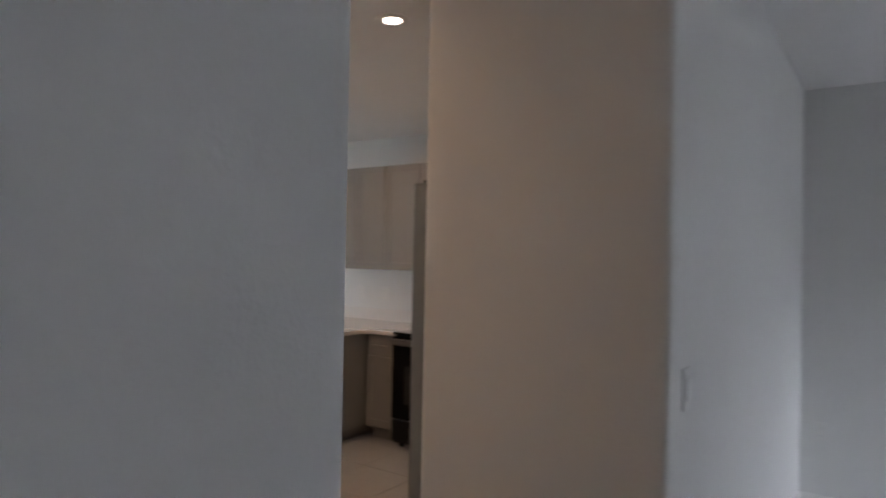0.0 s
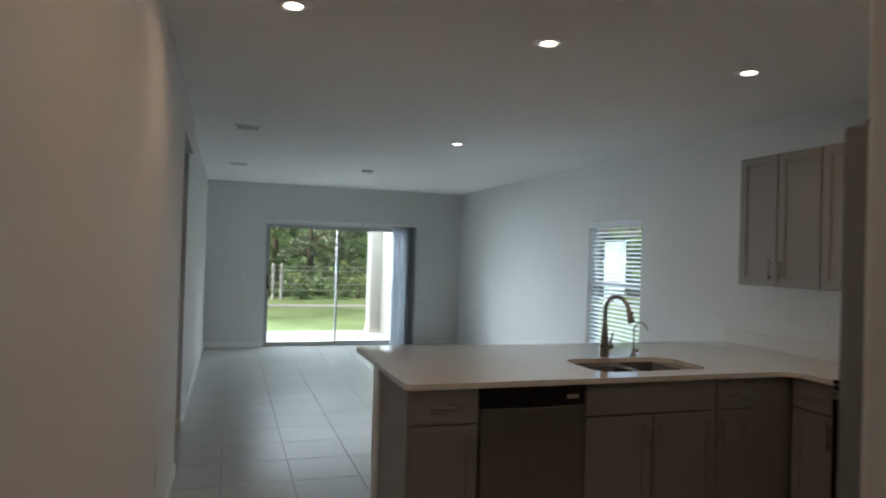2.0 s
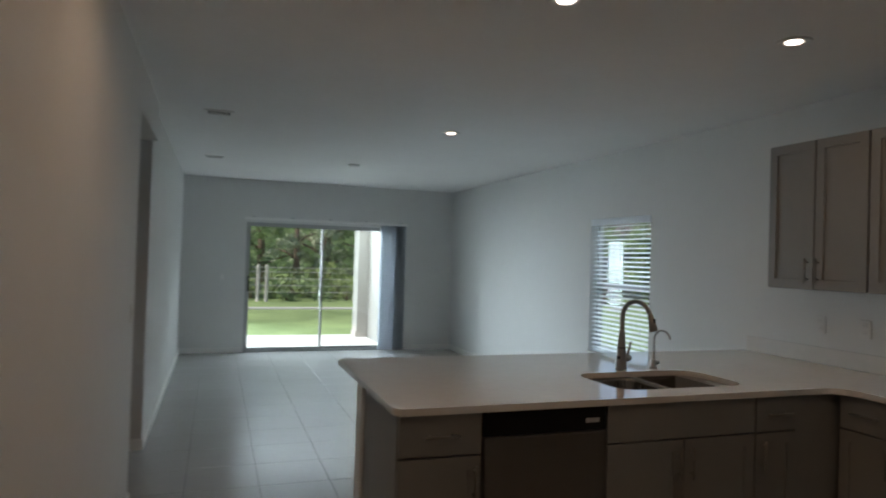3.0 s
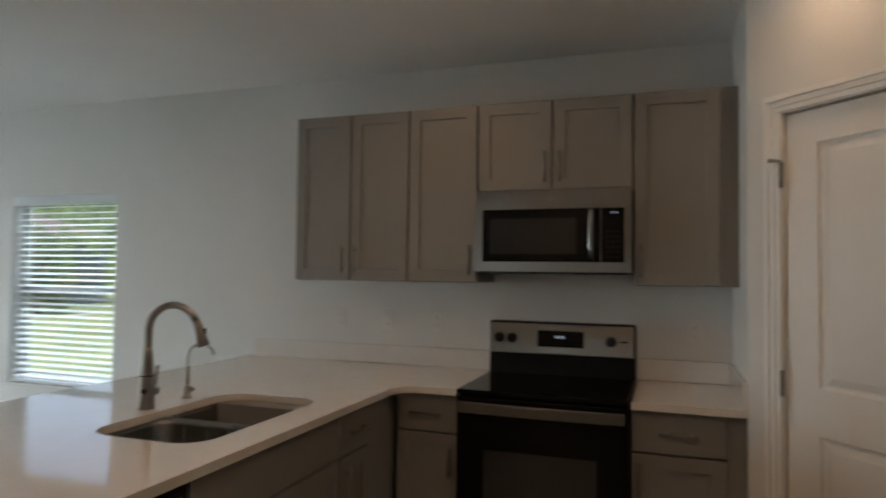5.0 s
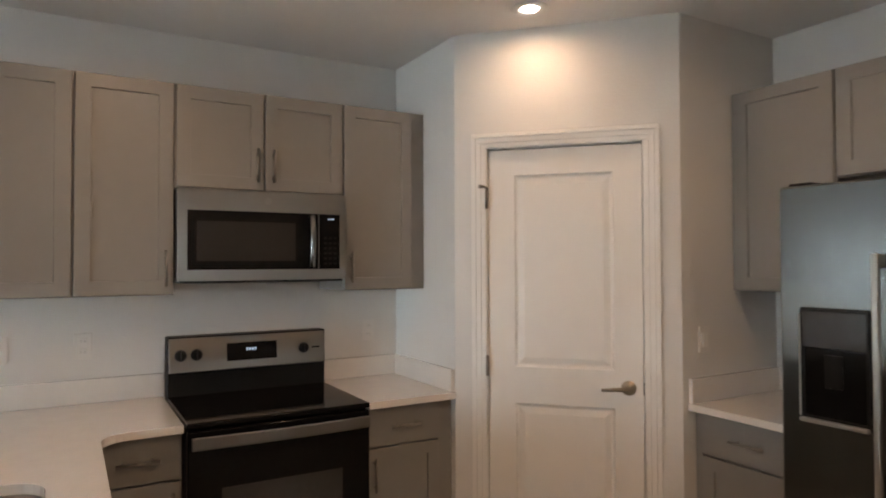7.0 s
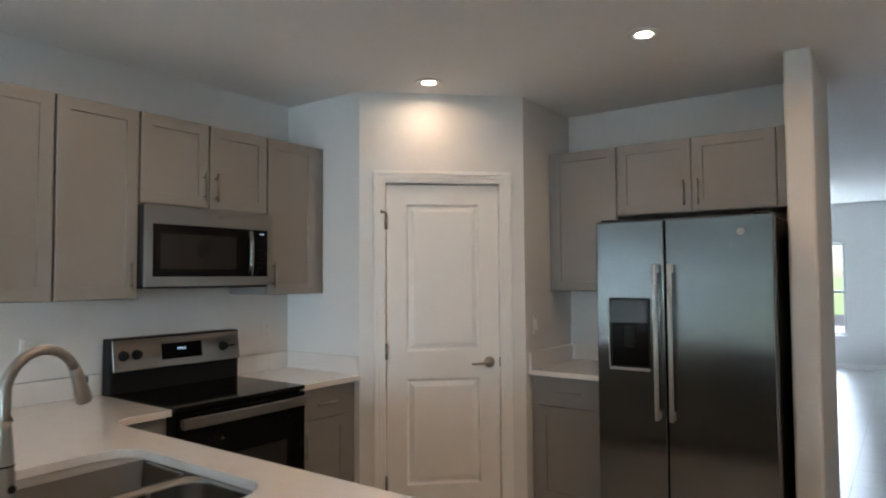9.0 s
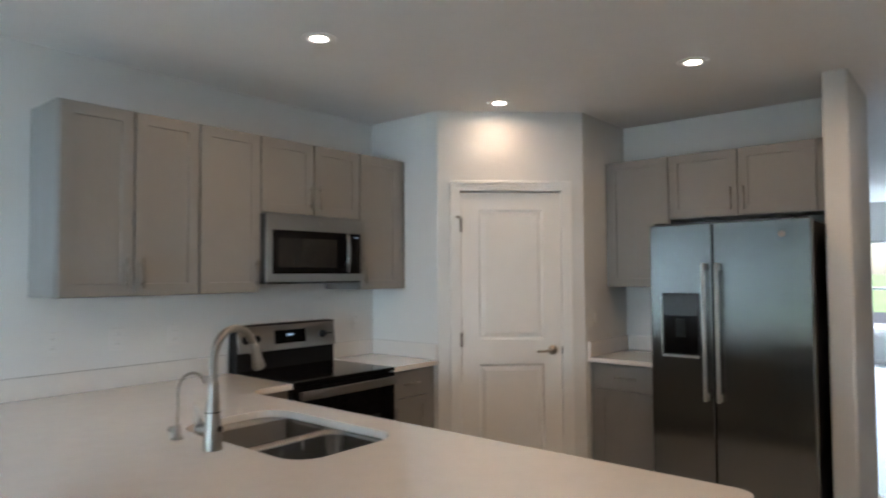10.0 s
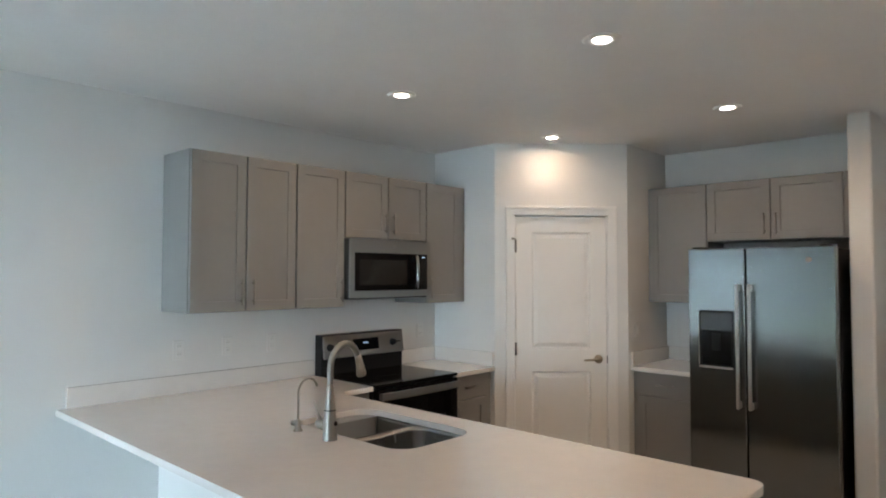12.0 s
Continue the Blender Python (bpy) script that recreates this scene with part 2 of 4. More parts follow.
def pierced(bm, axis, c0, c1, a0, a1, z0, z1, holes):
    """A wall from c0 to c1 in thickness, a0 to a1 along, with openings (a, a, z, z) through it."""
    cuts = sorted({a0, a1, *[v for h in holes for v in h[:2]]})
    for u, w in zip(cuts, cuts[1:]):
        spans, at = [], z0
        for h in sorted((h for h in holes if h[0] <= u and h[1] >= w), key=lambda h: h[2]):
            if h[2] > at:
                spans.append((at, h[2]))
            at = h[3]
        if at < z1:
            spans.append((at, z1))
        for b, t in spans:
            if axis == "x":
                box(bm, c0, c1, u, w, b, t)
            else:
                box(bm, u, w, c0, c1, b, t)
    return bm


# ---- the shell ----
WEST, WEST_N, NORTH, SOUTH = -4.20, -4.24, 8.43, -10.08
DIAG_N, DIAG_S = Vector((-0.645, -0.84)), Vector((-1.39, -1.55))
WIN = (3.12, 4.12, 0.60, 1.985)            # side window: y, y, z, z
SLIDE = (-3.327, -0.985, 0.0, 1.99)         # sliding door: x, x, z, z
FRONT = (-2.54, -1.62, 0.525, 2.01)        # window of the front room
solid("wall_east", pierced(bmesh.new(), "x", 0.0, 0.16, SOUTH - 0.16, NORTH + 0.16, 0, CEIL, [WIN]), PAINT, "pale painted wall behind the range with a window")
solid("wall_north", pierced(bmesh.new(), "y", NORTH, NORTH + 0.16, WEST - 0.12, 0.0, 0, CEIL, [SLIDE]), PAINT, "pale painted end wall around the sliding door")
solid("wall_west", pierced(bmesh.new(), "x", WEST - 0.12, WEST, -2.31, 3.565, 0, CEIL, [(2.40, 3.565, 0.0, 2.357)]), PAINT, "pale painted long wall with a hall opening")
solid("wall_living", boxed(WEST_N - 0.12, WEST_N, 3.565, NORTH, 0, CEIL), PAINT, "pale painted side wall of the living area")
solid("wall_front_room", slab(bmesh.new(), fillet([(-6.6, -2.432, 0), (WEST, -2.432, 0.018), (WEST, -2.31, 0), (-6.6, -2.31, 0)], 4), 0, CEIL), PAINT, "pale painted wall facing the front room")
solid("wall_far_west", boxed(-6.72, -6.6, SOUTH, 5.0, 0, CEIL), PAINT, "plain pale wall closing the hall and front room")
solid("wall_hall", boxed(-6.6, WEST - 0.12, 4.6, 4.72, 0, CEIL), PAINT, "plain pale wall closing the side hall")
solid("wall_south", pierced(bmesh.new(), "y", SOUTH - 0.16, SOUTH, -6.72, 0.0, 0, CEIL, [FRONT]), PAINT, "pale painted wall with the front window")
solid("wall_entry", boxed(-6.6, -3.43, -9.38, -9.26, 0, CEIL), PAINT, "pale painted wall beside the front window")
solid("wall_entry_return", boxed(-3.55, -3.43, SOUTH, -9.38, 0, CEIL), PAINT, "short pale painted return wall")
solid("wall_stub", slab(bmesh.new(), fillet([(-2.985, -2.325, 0), (-2.855, -2.325, 0), (-2.855, -1.622, 0.018), (-2.985, -1.622, 0.018)], 4), 0, CEIL), PAINT, "pale painted wall end beside the refrigerator")
solid("wall_fridge", boxed(-2.855, -1.39, -2.325, -2.235, 0, CEIL), PAINT, "pale painted wall behind the refrigerator")
solid("wall_front_back", slab(bmesh.new(), fillet([(-2.985, -2.42, 0.018), (0, -2.42, 0), (0, -2.325, 0), (-2.985, -2.325, 0)], 4), 0, CEIL), PAINT, "pale painted north wall of the front room")
solid("wall_pantry_side", boxed(-0.645, 0.0, -0.96, -0.84, 0, CEIL), PAINT, "pale painted short pantry wall beside the range counter")
solid("wall_pantry_west", boxed(-1.39, -1.27, -2.235, -1.55, 0, CEIL), PAINT, "pale painted pantry wall beside the refrigerator counter")
DIAG_LEN = (DIAG_S - DIAG_N).length
DIAG = Matrix.Translation((*DIAG_N, 0)) @ Matrix.Rotation(math.atan2(DIAG_S.y - DIAG_N.y, DIAG_S.x - DIAG_N.x), 4, "Z")
DOOR0, DOOR1, DOORTOP = DIAG_LEN / 2 - 0.352, DIAG_LEN / 2 + 0.352, 2.075
bm = pierced(bmesh.new(), "y", 0.0, 0.115, 0.0, DIAG_LEN, 0, CEIL, [(DOOR0 - 0.015, DOOR1 + 0.015, 0, DOORTOP + 0.012)])
bmesh.ops.transform(bm, matrix=DIAG, verts=bm.verts)
solid("wall_pantry_front", bm, PAINT, "pale painted angled pantry wall with a door")
solid("ceiling", boxed(-6.72, 0.16, SOUTH - 0.16, NORTH + 0.16, CEIL, CEIL + 0.12), CEILING, "white lightly textured flat ceiling")
FLOOR = solid("floor", boxed(-6.72, 0.16, SOUTH - 0.16, NORTH + 0.16, -0.13, -0.004), GROUT, "floor of grey square tiles with dark joints")


def skirting(x0, y0, x1, y1):
    """A board along a wall, on the left-hand side of the way from the first to the second point."""
    w = Vector((x1 - x0, y1 - y0))
    bm = boxed(0, w.length, 0, 0.013, 0, 0.07)
    box(bm, 0, w.length, 0, 0.008, 0.07, 0.083)
    bmesh.ops.transform(bm, matrix=Matrix.Translation((x0, y0, 0)) @ Matrix.Rotation(math.atan2(w.y, w.x), 4, "Z"), verts=bm.verts)
    solid("baseboard", bm, TRIM, "white painted low baseboard along the wall")


for run in ((WEST, 2.40, WEST, -2.432), (WEST_N, NORTH, WEST_N, 3.565), (SLIDE[0] - 0.03, NORTH, WEST_N, NORTH), (0, NORTH, SLIDE[1] + 0.03, NORTH),
            (0, 1.99, 0, NORTH), (0, SOUTH, 0, -2.42), (0, -2.42, -2.985, -2.42), (-3.43, SOUTH, 0, SOUTH),
            (-6.6, -9.26, -3.43, -9.26), (WEST, -2.432, -6.6, -2.432), (-2.985, -2.42, -2.985, -1.622), (WEST_N, 3.565, WEST_N - 0.12, 3.565), (-2.985, -1.622, -2.855, -1.622)):
    skirting(*run)


# ---- ceiling fittings ----
def downlight(x, y, watts):
    ob = thing("ceiling_light", pose(x, y, CEIL), "round recessed ceiling downlight, switched on, white trim", "ceiling light", "recessed downlights")
    ring = bmesh.new()
    lathe(ring, [(0.0385, -0.001), (0.041, -0.0045), (0.056, -0.0075), (0.074, -0.009), (0.081, -0.004), (0.082, 0.0)], 32)
    part("trim_ring", ring, TRIM, ob)
    part("lens", disc(bmesh.new(), 0.038, 0.038, -0.006, -0.002, 32), LENS, ob, "glowing warm white lens")
    lamp = new("ceiling_lamp", bpy.data.lights.new("ceiling_lamp", "AREA"))
    lamp.data.shape, lamp.data.size, lamp.data.energy, lamp.data.color, lamp.data.spread = "DISK", 0.09, watts, LAMP_COLOUR, radians(168)
    lamp.matrix_world = pose(x, y, CEIL - 0.010)


for x, y, watts in LAMPS:
    downlight(x, y, watts)


def register(x, y, w, d):
    ob = thing("ceiling_vent", pose(x, y, CEIL), "white metal ceiling air register with angled slats", "air vent", "ceiling registers")
    bm = bmesh.new()
    for a in ((-w, w, -d, -d + 0.028), (-w, w, d - 0.028, d), (-w, -w + 0.028, -d + 0.028, d - 0.028), (w - 0.028, w, -d + 0.028, d - 0.028)):
        box(bm, *a, -0.010, 0.0)
    part("frame", bm, TRIM, ob)
    part("backing", boxed(-w + 0.028, w - 0.028, -d + 0.028, d - 0.028, -0.002, -0.001), DARKGAP, ob)
    n = 7
    for i in range(n):
        x0 = -w + 0.05 + (2 * w - 0.10) * i / (n - 1)
        part("slat", boxed(-0.0075, 0.0075, -d + 0.03, d - 0.03, -0.001, 0.001, m=Matrix.Translation((x0, 0, -0.010)) @ Matrix.Rotation(radians(38), 4, "Y")), TRIM, ob)


register(-3.767, 3.64, 0.11, 0.09)
register(-3.812, 6.24, 0.11, 0.09)
ob = thing("smoke_detector", pose(-2.20, 5.985, CEIL), "round white smoke detector on the ceiling", "smoke detector")
part("housing", lathe(bmesh.new(), [(0.070, 0.0), (0.070, -0.012), (0.060, -0.030), (0.030, -0.036), (0.001, -0.036)]), PLASTIC, ob)
part("vent_ring", lathe(bmesh.new(), [(0.0695, -0.014), (0.066, -0.021), (0.0655, -0.021), (0.069, -0.014)]), SLOT, ob)

# ---- outlets and switches ----
def socket(m, label="white double wall outlet with a cover plate", switch=False):
    """A plate in its own x-z plane, facing -y."""
    ob = thing("light_switch" if switch else "wall_outlet", m, label, "light switch" if switch else "wall outlet", "wall plates")
    part("cover_plate", boxed(-0.036, 0.036, -0.006, 0, -0.058, 0.058, bevel=0.0025), PLASTIC, ob)
    if switch:
        part("rocker", boxed(-0.017, 0.017, -0.011, -0.004, -0.033, 0.033, bevel=0.002), TRIM, ob)
        return
    for s in (-1, 1):
        p = part("receptacle", boxed(-0.016, 0.016, -0.0085, -0.004, s * 0.024 - 0.014, s * 0.024 + 0.014, bevel=0.002), PLASTIC, ob)
        for k in (-1, 1):
            part("slot", boxed(k * 0.007 - 0.0015, k * 0.007 + 0.0015, -0.0092, -0.008, s * 0.024 - 0.005, s * 0.024 + 0.005), SLOT, p)


def on_east(y, z):
    return pose(-0.0005, y, z, 0, 0, -90)


for y, z in ((1.342, 1.168), (1.032, 1.168), (0.716, 1.168), (-0.664, 1.168)):
    socket(on_east(y, z))
socket(pose(-1.3905, -1.69, 1.188, 0, 0, -90), "white wall switch with a cover plate by the pantry", True)
socket(pose(-3.658, NORTH - 0.0005, 1.146, 0, 0, 0), "white wall switch with a cover plate by the sliding door", True)
socket(pose(WEST + 0.0005, 2.25, 1.16, 0, 0, 90), "white wall switch with a cover plate by the hall opening", True)
socket(pose(WEST + 0.0005, 1.14, 0.42, 0, 0, 90))
socket(pose(-2.83, -2.4205, 1.184, 0, 0, 0), "white wall switch with a cover plate in the front room", True)
socket(pose(-0.0005, -2.54, 0.48, 0, 0, -90))
socket(pose(-3.16, SOUTH + 0.0005, 0.48, 0, 0, 180))

# ---- kitchen cabinets ----
GAP = 0.0048


def shaker(x0, x1, z0, z1, y, rail=0.057):
    """A frame-and-panel front facing -y in one piece: raised rails round a sunk panel."""
    bm = bmesh.new()
    x0, x1, z0, z1 = x0 + GAP, x1 - GAP, z0 + GAP, z1 - GAP
    f = y - 0.020
    rings = []
    for inset, d in ((0.0, y), (0.0, f + 0.0018), (0.0018, f), (rail, f), (rail + 0.0015, f + 0.0085)):
        rings.append([bm.verts.new(p) for p in ((x0 + inset, d, z0 + inset), (x1 - inset, d, z0 + inset), (x1 - inset, d, z1 - inset), (x0 + inset, d, z1 - inset))])
    for p, q in zip(rings, rings[1:]):
        for i in range(4):
            bm.faces.new((p[i], p[(i + 1) % 4], q[(i + 1) % 4], q[i]))
    bm.faces.new(rings[-1])
    bm.faces.new(list(reversed(rings[0])))
    return bm


def pull(parent, x, z, y, upright=True, length=0.128):
    """A square-legged bar handle in front of y."""
    bm = bmesh.new()
    h = length / 2
    if upright:
        tube(bm, [(x, y - 0.030, z - h - 0.012), (x, y - 0.030, z + h + 0.012)], 0.0064, 12)
        for s in (-1, 1):
            tube(bm, [(x, y - 0.001, z + s * h * 0.8), (x, y - 0.030, z + s * h * 0.8)], 0.0052, 10)
    else:
        tube(bm, [(x - h - 0.012, y - 0.030, z), (x + h + 0.012, y - 0.030, z)], 0.0064, 12)
        for s in (-1, 1):
            tube(bm, [(x + s * h * 0.8, y - 0.001, z), (x + s * h * 0.8, y - 0.030, z)], 0.0052, 10)
    part("handle", bm, NICKEL, parent, "satin nickel bar handle")


def upper(m, w, z0, z1, doors, depth=0.33, label="warm grey shaker wall cabinet, doors closed"):
    """doors: a list of (x, x, handle x or None)."""
    ob = thing("wall_cabinet", m, label, "cabinet", "kitchen wall cabinets")
    bm = boxed(0, w, -depth, -0.001, z0, z1)
    part("body", bm, CABINET, ob)
    for a, b, hx in doors:
        d = part("door", shaker(a, b, z0, z1, -depth - 0.001), CABINET, ob)
        if hx is not None:
            pull(d, hx, z0 + 0.115, -depth - 0.021)


def base(m, w, fronts, depth=0.60, label="warm grey shaker base cabinet with closed doors", sides=True):
    """fronts: (kind, x, x, z, z, handle x)."""
    ob = thing("base_cabinet", m, label, "cabinet", "kitchen base cabinets")
    part("body", boxed(0, w, -depth, -0.001, 0.105, 0.882) if sides else pierced(bmesh.new(), "y", -depth, -depth + 0.018, 0, w, 0.105, 0.882, []), CABINET, ob)
    if not sides:
        for a in (0.0, w - 0.018):
            part("side_panel", boxed(a, a + 0.018, -depth + 0.018, -0.001, 0.105, 0.882), CABINET, ob)
        part("bottom_panel", boxed(0.018, w - 0.018, -depth + 0.018, -0.001, 0.105, 0.123), CABINET, ob)
    part("toe_kick", boxed(0, w, -depth + 0.075, -0.02, 0, 0.105), KICK, ob)
    for kind, a, b, z0, z1, hx in fronts:
        if kind == "door":
            d = part("door", shaker(a, b, z0, z1, -depth - 0.001), CABINET, ob)
            if hx is not None:
                pull(d, hx, z1 - 0.115, -depth - 0.021)
        elif kind == "filler":
            part("filler_strip", boxed(a, b, -depth - 0.004, -depth - 0.001, z0, z1), CABINET, ob)
        else:
            d = part("drawer_front", boxed(a + GAP, b - GAP, -depth - 0.021, -depth - 0.001, z0 + GAP, z1 - GAP, bevel=0.002), CABINET, ob)
            if hx is not None:
                pull(d, hx, (z0 + z1) / 2, -depth - 0.021, False)
    return ob


U0, U1 = 1.402, 2.316
MWZ0, MWZ1 = 1.457, 1.860
east = lambda y: pose(-0.001, y, 0, 0, 0, -90)
upper(east(1.450), 0.686, U0, U1, [(0, 0.343, 0.305), (0.343, 0.686, 0.381)], label="warm grey two-door shaker wall cabinet, doors closed")
upper(east(0.762), 0.378, U0, U1, [(0, 0.378, 0.342)], label="warm grey single-door shaker wall cabinet beside the microwave")
upper(east(0.382), 0.764, MWZ1 + 0.004, U1, [(0, 0.382, 0.346), (0.382, 0.764, 0.418)], label="short two-door shaker cabinet above the microwave")
upper(east(-0.384), 0.454, U0, U1, [(0, 0.378, 0.036)], label="warm grey single-door shaker wall cabinet by the pantry")
south = lambda x: pose(x, -2.234, 0, 0, 0, 180)
upper(south(-1.392), 0.478, U0, U1, [(0.026, 0.478, 0.442)], label="warm grey single-door shaker wall cabinet by the refrigerator")
upper(south(-1.872), 0.908, 1.872, U1, [(0, 0.454, 0.414), (0.454, 0.908, 0.494)], label="short two-door shaker cabinet above the refrigerator")
solid("trim", boxed(-2.8545, -2.7815, -2.234, -1.885, 1.872, U1), CABINET, "grey filler strip beside the cabinet over the refrigerator", "trim")

DZ, TOP = 0.700, 0.880
FACE = 0.705                                # south face of the peninsula
base(east(0.700), 0.314, [("drawer", 0.0, 0.312, DZ, TOP, 0.156), ("door", 0.0, 0.312, 0.115, DZ, 0.276)], label="warm grey base cabinet with one drawer beside the range")
base(east(-0.386), 0.452, [("drawer", 0.0, 0.378, DZ, TOP, 0.19), ("door", 0.0, 0.378, 0.115, DZ, 0.036), ("filler", 0.378, 0.452, 0.115, TOP, None)], label="warm grey base cabinet with one drawer by the pantry")
base(south(-1.392), 0.498, [("drawer", 0.04, 0.498, DZ, TOP, 0.27), ("door", 0.04, 0.498, 0.115, DZ, 0.460), ("filler", 0.0, 0.04, 0.115, TOP, None)], label="warm grey base cabinet with one drawer beside the refrigerator")
pen = lambda x: pose(x, FACE + 0.621, 0)
base(pen(-3.03), 0.372, [("drawer", 0.0, 0.372, DZ, TOP, 0.186), ("door", 0.0, 0.372, 0.115, DZ, 0.336)], label="warm grey base cabinet at the end of the peninsula")
base(pen(-2.043), 0.866, [("drawer", 0.0, 0.866, DZ, TOP, None), ("door", 0.0, 0.433, 0.115, DZ, 0.395), ("door", 0.433, 0.866, 0.115, DZ, 0.471)], label="wide warm grey sink cabinet with two doors", sides=False)
base(pen(-1.175), 0.27, [("drawer", 0.0, 0.27, DZ, TOP, 0.135), ("door", 0.0, 0.27, 0.115, DZ, 0.04)], label="narrow warm grey base cabinet near the corner")
corner = base(pen(-0.903), 0.901, [("filler", 0.0, 0.262, 0.115, TOP, None)], depth=0.60, label="blind corner base cabinet with a grey filler")
# end panel and the low wall behind the peninsula
solid("wall_peninsula", boxed(-3.03, -0.001, FACE + 0.624, FACE + 0.74, 0, 0.882), PAINT, "low painted wall carrying the back of the peninsula")
skirting(-3.03, FACE + 0.74, -0.001, FACE + 0.74)
solid("trim", boxed(-3.043, -3.0305, FACE + 0.624, FACE + 0.753, 0, 0.882), TRIM, "white end board of the low peninsula wall", "trim")

# ---- counters ----
CB, CT = 0.884, 0.914
SX0, SX1, SY0, SY1 = -1.88, -1.105, 0.825, 1.285
BS = CT + 0.108


def worktop(label, outline, holes, upstands):
    ob = thing("countertop", pose(0, 0, 0), label, "countertop", "quartz countertops")
    softened(part("top", slab(bmesh.new(), fillet(outline), CB, CT, holes), QUARTZ, ob), 0.005, 3)
    for a in upstands:
        softened(part("upstand", boxed(*a, CT + 0.0005, BS), QUARTZ, ob, "low quartz upstand along the wall"), 0.002)


worktop("white quartz peninsula countertop with rounded corners", [(-0.002, 0.386, 0), (-0.002, 1.94, 0), (-0.002, 1.985, 0), (-3.055, 1.985, 0.03), (-3.055, 0.672, 0.06), (-0.655, 0.672, 0.10), (-0.655, 0.386, 0.004)],
        [rounded(SX0, SX1, SY0, SY1, 0.11)], [(-0.022, -0.001, 0.386, 1.94)])
worktop("white quartz countertop between the range and pantry", [(-0.002, -0.386, 0), (-0.655, -0.386, 0.004), (-0.655, -0.839, 0.004), (-0.002, -0.839, 0)], [],
        [(-0.022, -0.001, -0.839, -0.386), (-0.640, -0.0225, -0.8395, -0.819)])
worktop("short white quartz countertop beside the refrigerator", [(-1.392, -2.233, 0), (-1.392, -1.580, 0.004), (-1.896, -1.580, 0.004), (-1.896, -2.233, 0)], [],
        [(-1.896, -1.413, -2.234, -2.214), (-1.412, -1.391, -2.234, -1.585)])


# ---- sink and taps ----
def basin(parent, x0, x1, y0, y1, depth):
    bm = bmesh.new()
    loops = []
    for inset, z, r in ((-0.012, 0.0, 0.075), (0.0, -0.001, 0.07), (0.003, -0.02, 0.07), (0.012, -depth + 0.04, 0.065), (0.03, -depth + 0.008, 0.055), (0.06, -depth, 0.04)):
        loops.append([bm.verts.new((x, y, CB + z)) for x, y in rounded(x0 + inset, x1 - inset, y0 + inset, y1 - inset, r)])
    for a, b in zip(loops, loops[1:]):
        for i in range(len(a)):
            bm.faces.new((a[i], a[(i + 1) % len(a)], b[(i + 1) % len(b)], b[i])).smooth = True
    bm.faces.new(loops[-1])
    p = part("bowl", bm, SINKSTEEL, parent)
    d = bmesh.new()
    lathe(d, [(0.055, 0.0), (0.052, 0.004), (0.040, 0.003), (0.034, -0.004), (0.001, -0.005)], m=Matrix.Translation(((x0 + x1) / 2, (y0 + y1) / 2, CB - depth + 0.001)))
    part("drain", d, NICKEL, p, "round metal drain strainer")


sink = thing("kitchen_sink", pose(0, 0, 0), "undermounted stainless steel double-bowl kitchen sink", "sink")
XM = (SX0 + SX1) / 2
basin(sink, SX0 - 0.004, XM - 0.012, SY0 - 0.004, SY1 + 0.004, 0.20)
basin(sink, XM + 0.012, SX1 + 0.004, SY0 - 0.004, SY1 + 0.004, 0.20)
part("divider", boxed(XM - 0.013, XM + 0.013, SY0 - 0.004, SY1 + 0.004, CB - 0.03, CB - 0.012, bevel=0.006), SINKSTEEL, sink)

FX, FY = -1.515, 1.365
tap = thing("kitchen_faucet", pose(FX, FY, CT, 0, 0, 14), "tall brushed nickel gooseneck pull-down kitchen faucet", "faucet")
part("base", lathe(bmesh.new(), [(0.033, 0.0), (0.033, 0.004), (0.0315, 0.008), (0.0285, 0.06), (0.0245, 0.125), (0.0205, 0.17), (0.0165, 0.215), (0.0140, 0.235)]), FAUCET, tap)
part("ring", lathe(bmesh.new(), [(0.0252, 0.124), (0.0252, 0.128), (0.0238, 0.1285), (0.0235, 0.124)]), BLACK, tap, "thin black joint ring")
path = [(0, 0, 0.21), (0, 0, 0.25), (0, 0, 0.295)]
R = 0.100
path += [(0, -R + R * math.cos(radians(a)), 0.30 + R * math.sin(radians(a))) for a in range(12, 157, 12)]
end = path[-1]
part("gooseneck", tube(bmesh.new(), path, 0.0135), FAUCET, tap)
part("spray_head", tube(bmesh.new(), [end, (0, end[1] - 0.008, end[2] - 0.018), (0, end[1] - 0.018, end[2] - 0.045), (0, end[1] - 0.032, end[2] - 0.092), (0, end[1] - 0.034, end[2] - 0.097)], [0.0145, 0.0158, 0.018, 0.0235, 0.020]), FAUCET, tap)
part("button", boxed(-0.005, 0.005, end[1] - 0.041, end[1] - 0.030, end[2] - 0.052, end[2] - 0.028, bevel=0.002), BLACK, tap)
part("sensor", disc(bmesh.new(), 0.011, 0.010, 0.0, 0.004, 20, Matrix.Translation((-0.0262, -0.004, 0.070)) @ Matrix.Rotation(radians(-90), 4, "Y")), BLACK, tap, "small round black sensor window")
lever = part("lever", tube(bmesh.new(), [(0.014, 0, 0.060), (0.060, 0, 0.063), (0.070, 0, 0.064)], [0.021, 0.021, 0.017]), FAUCET, tap)
part("lever_arm", tube(bmesh.new(), [(0.052, 0.0, 0.072), (0.064, 0.002, 0.105), (0.082, 0.004, 0.150), (0.085, 0.004, 0.156)], [0.009, 0.0075, 0.0065, 0.004]), FAUCET, lever)

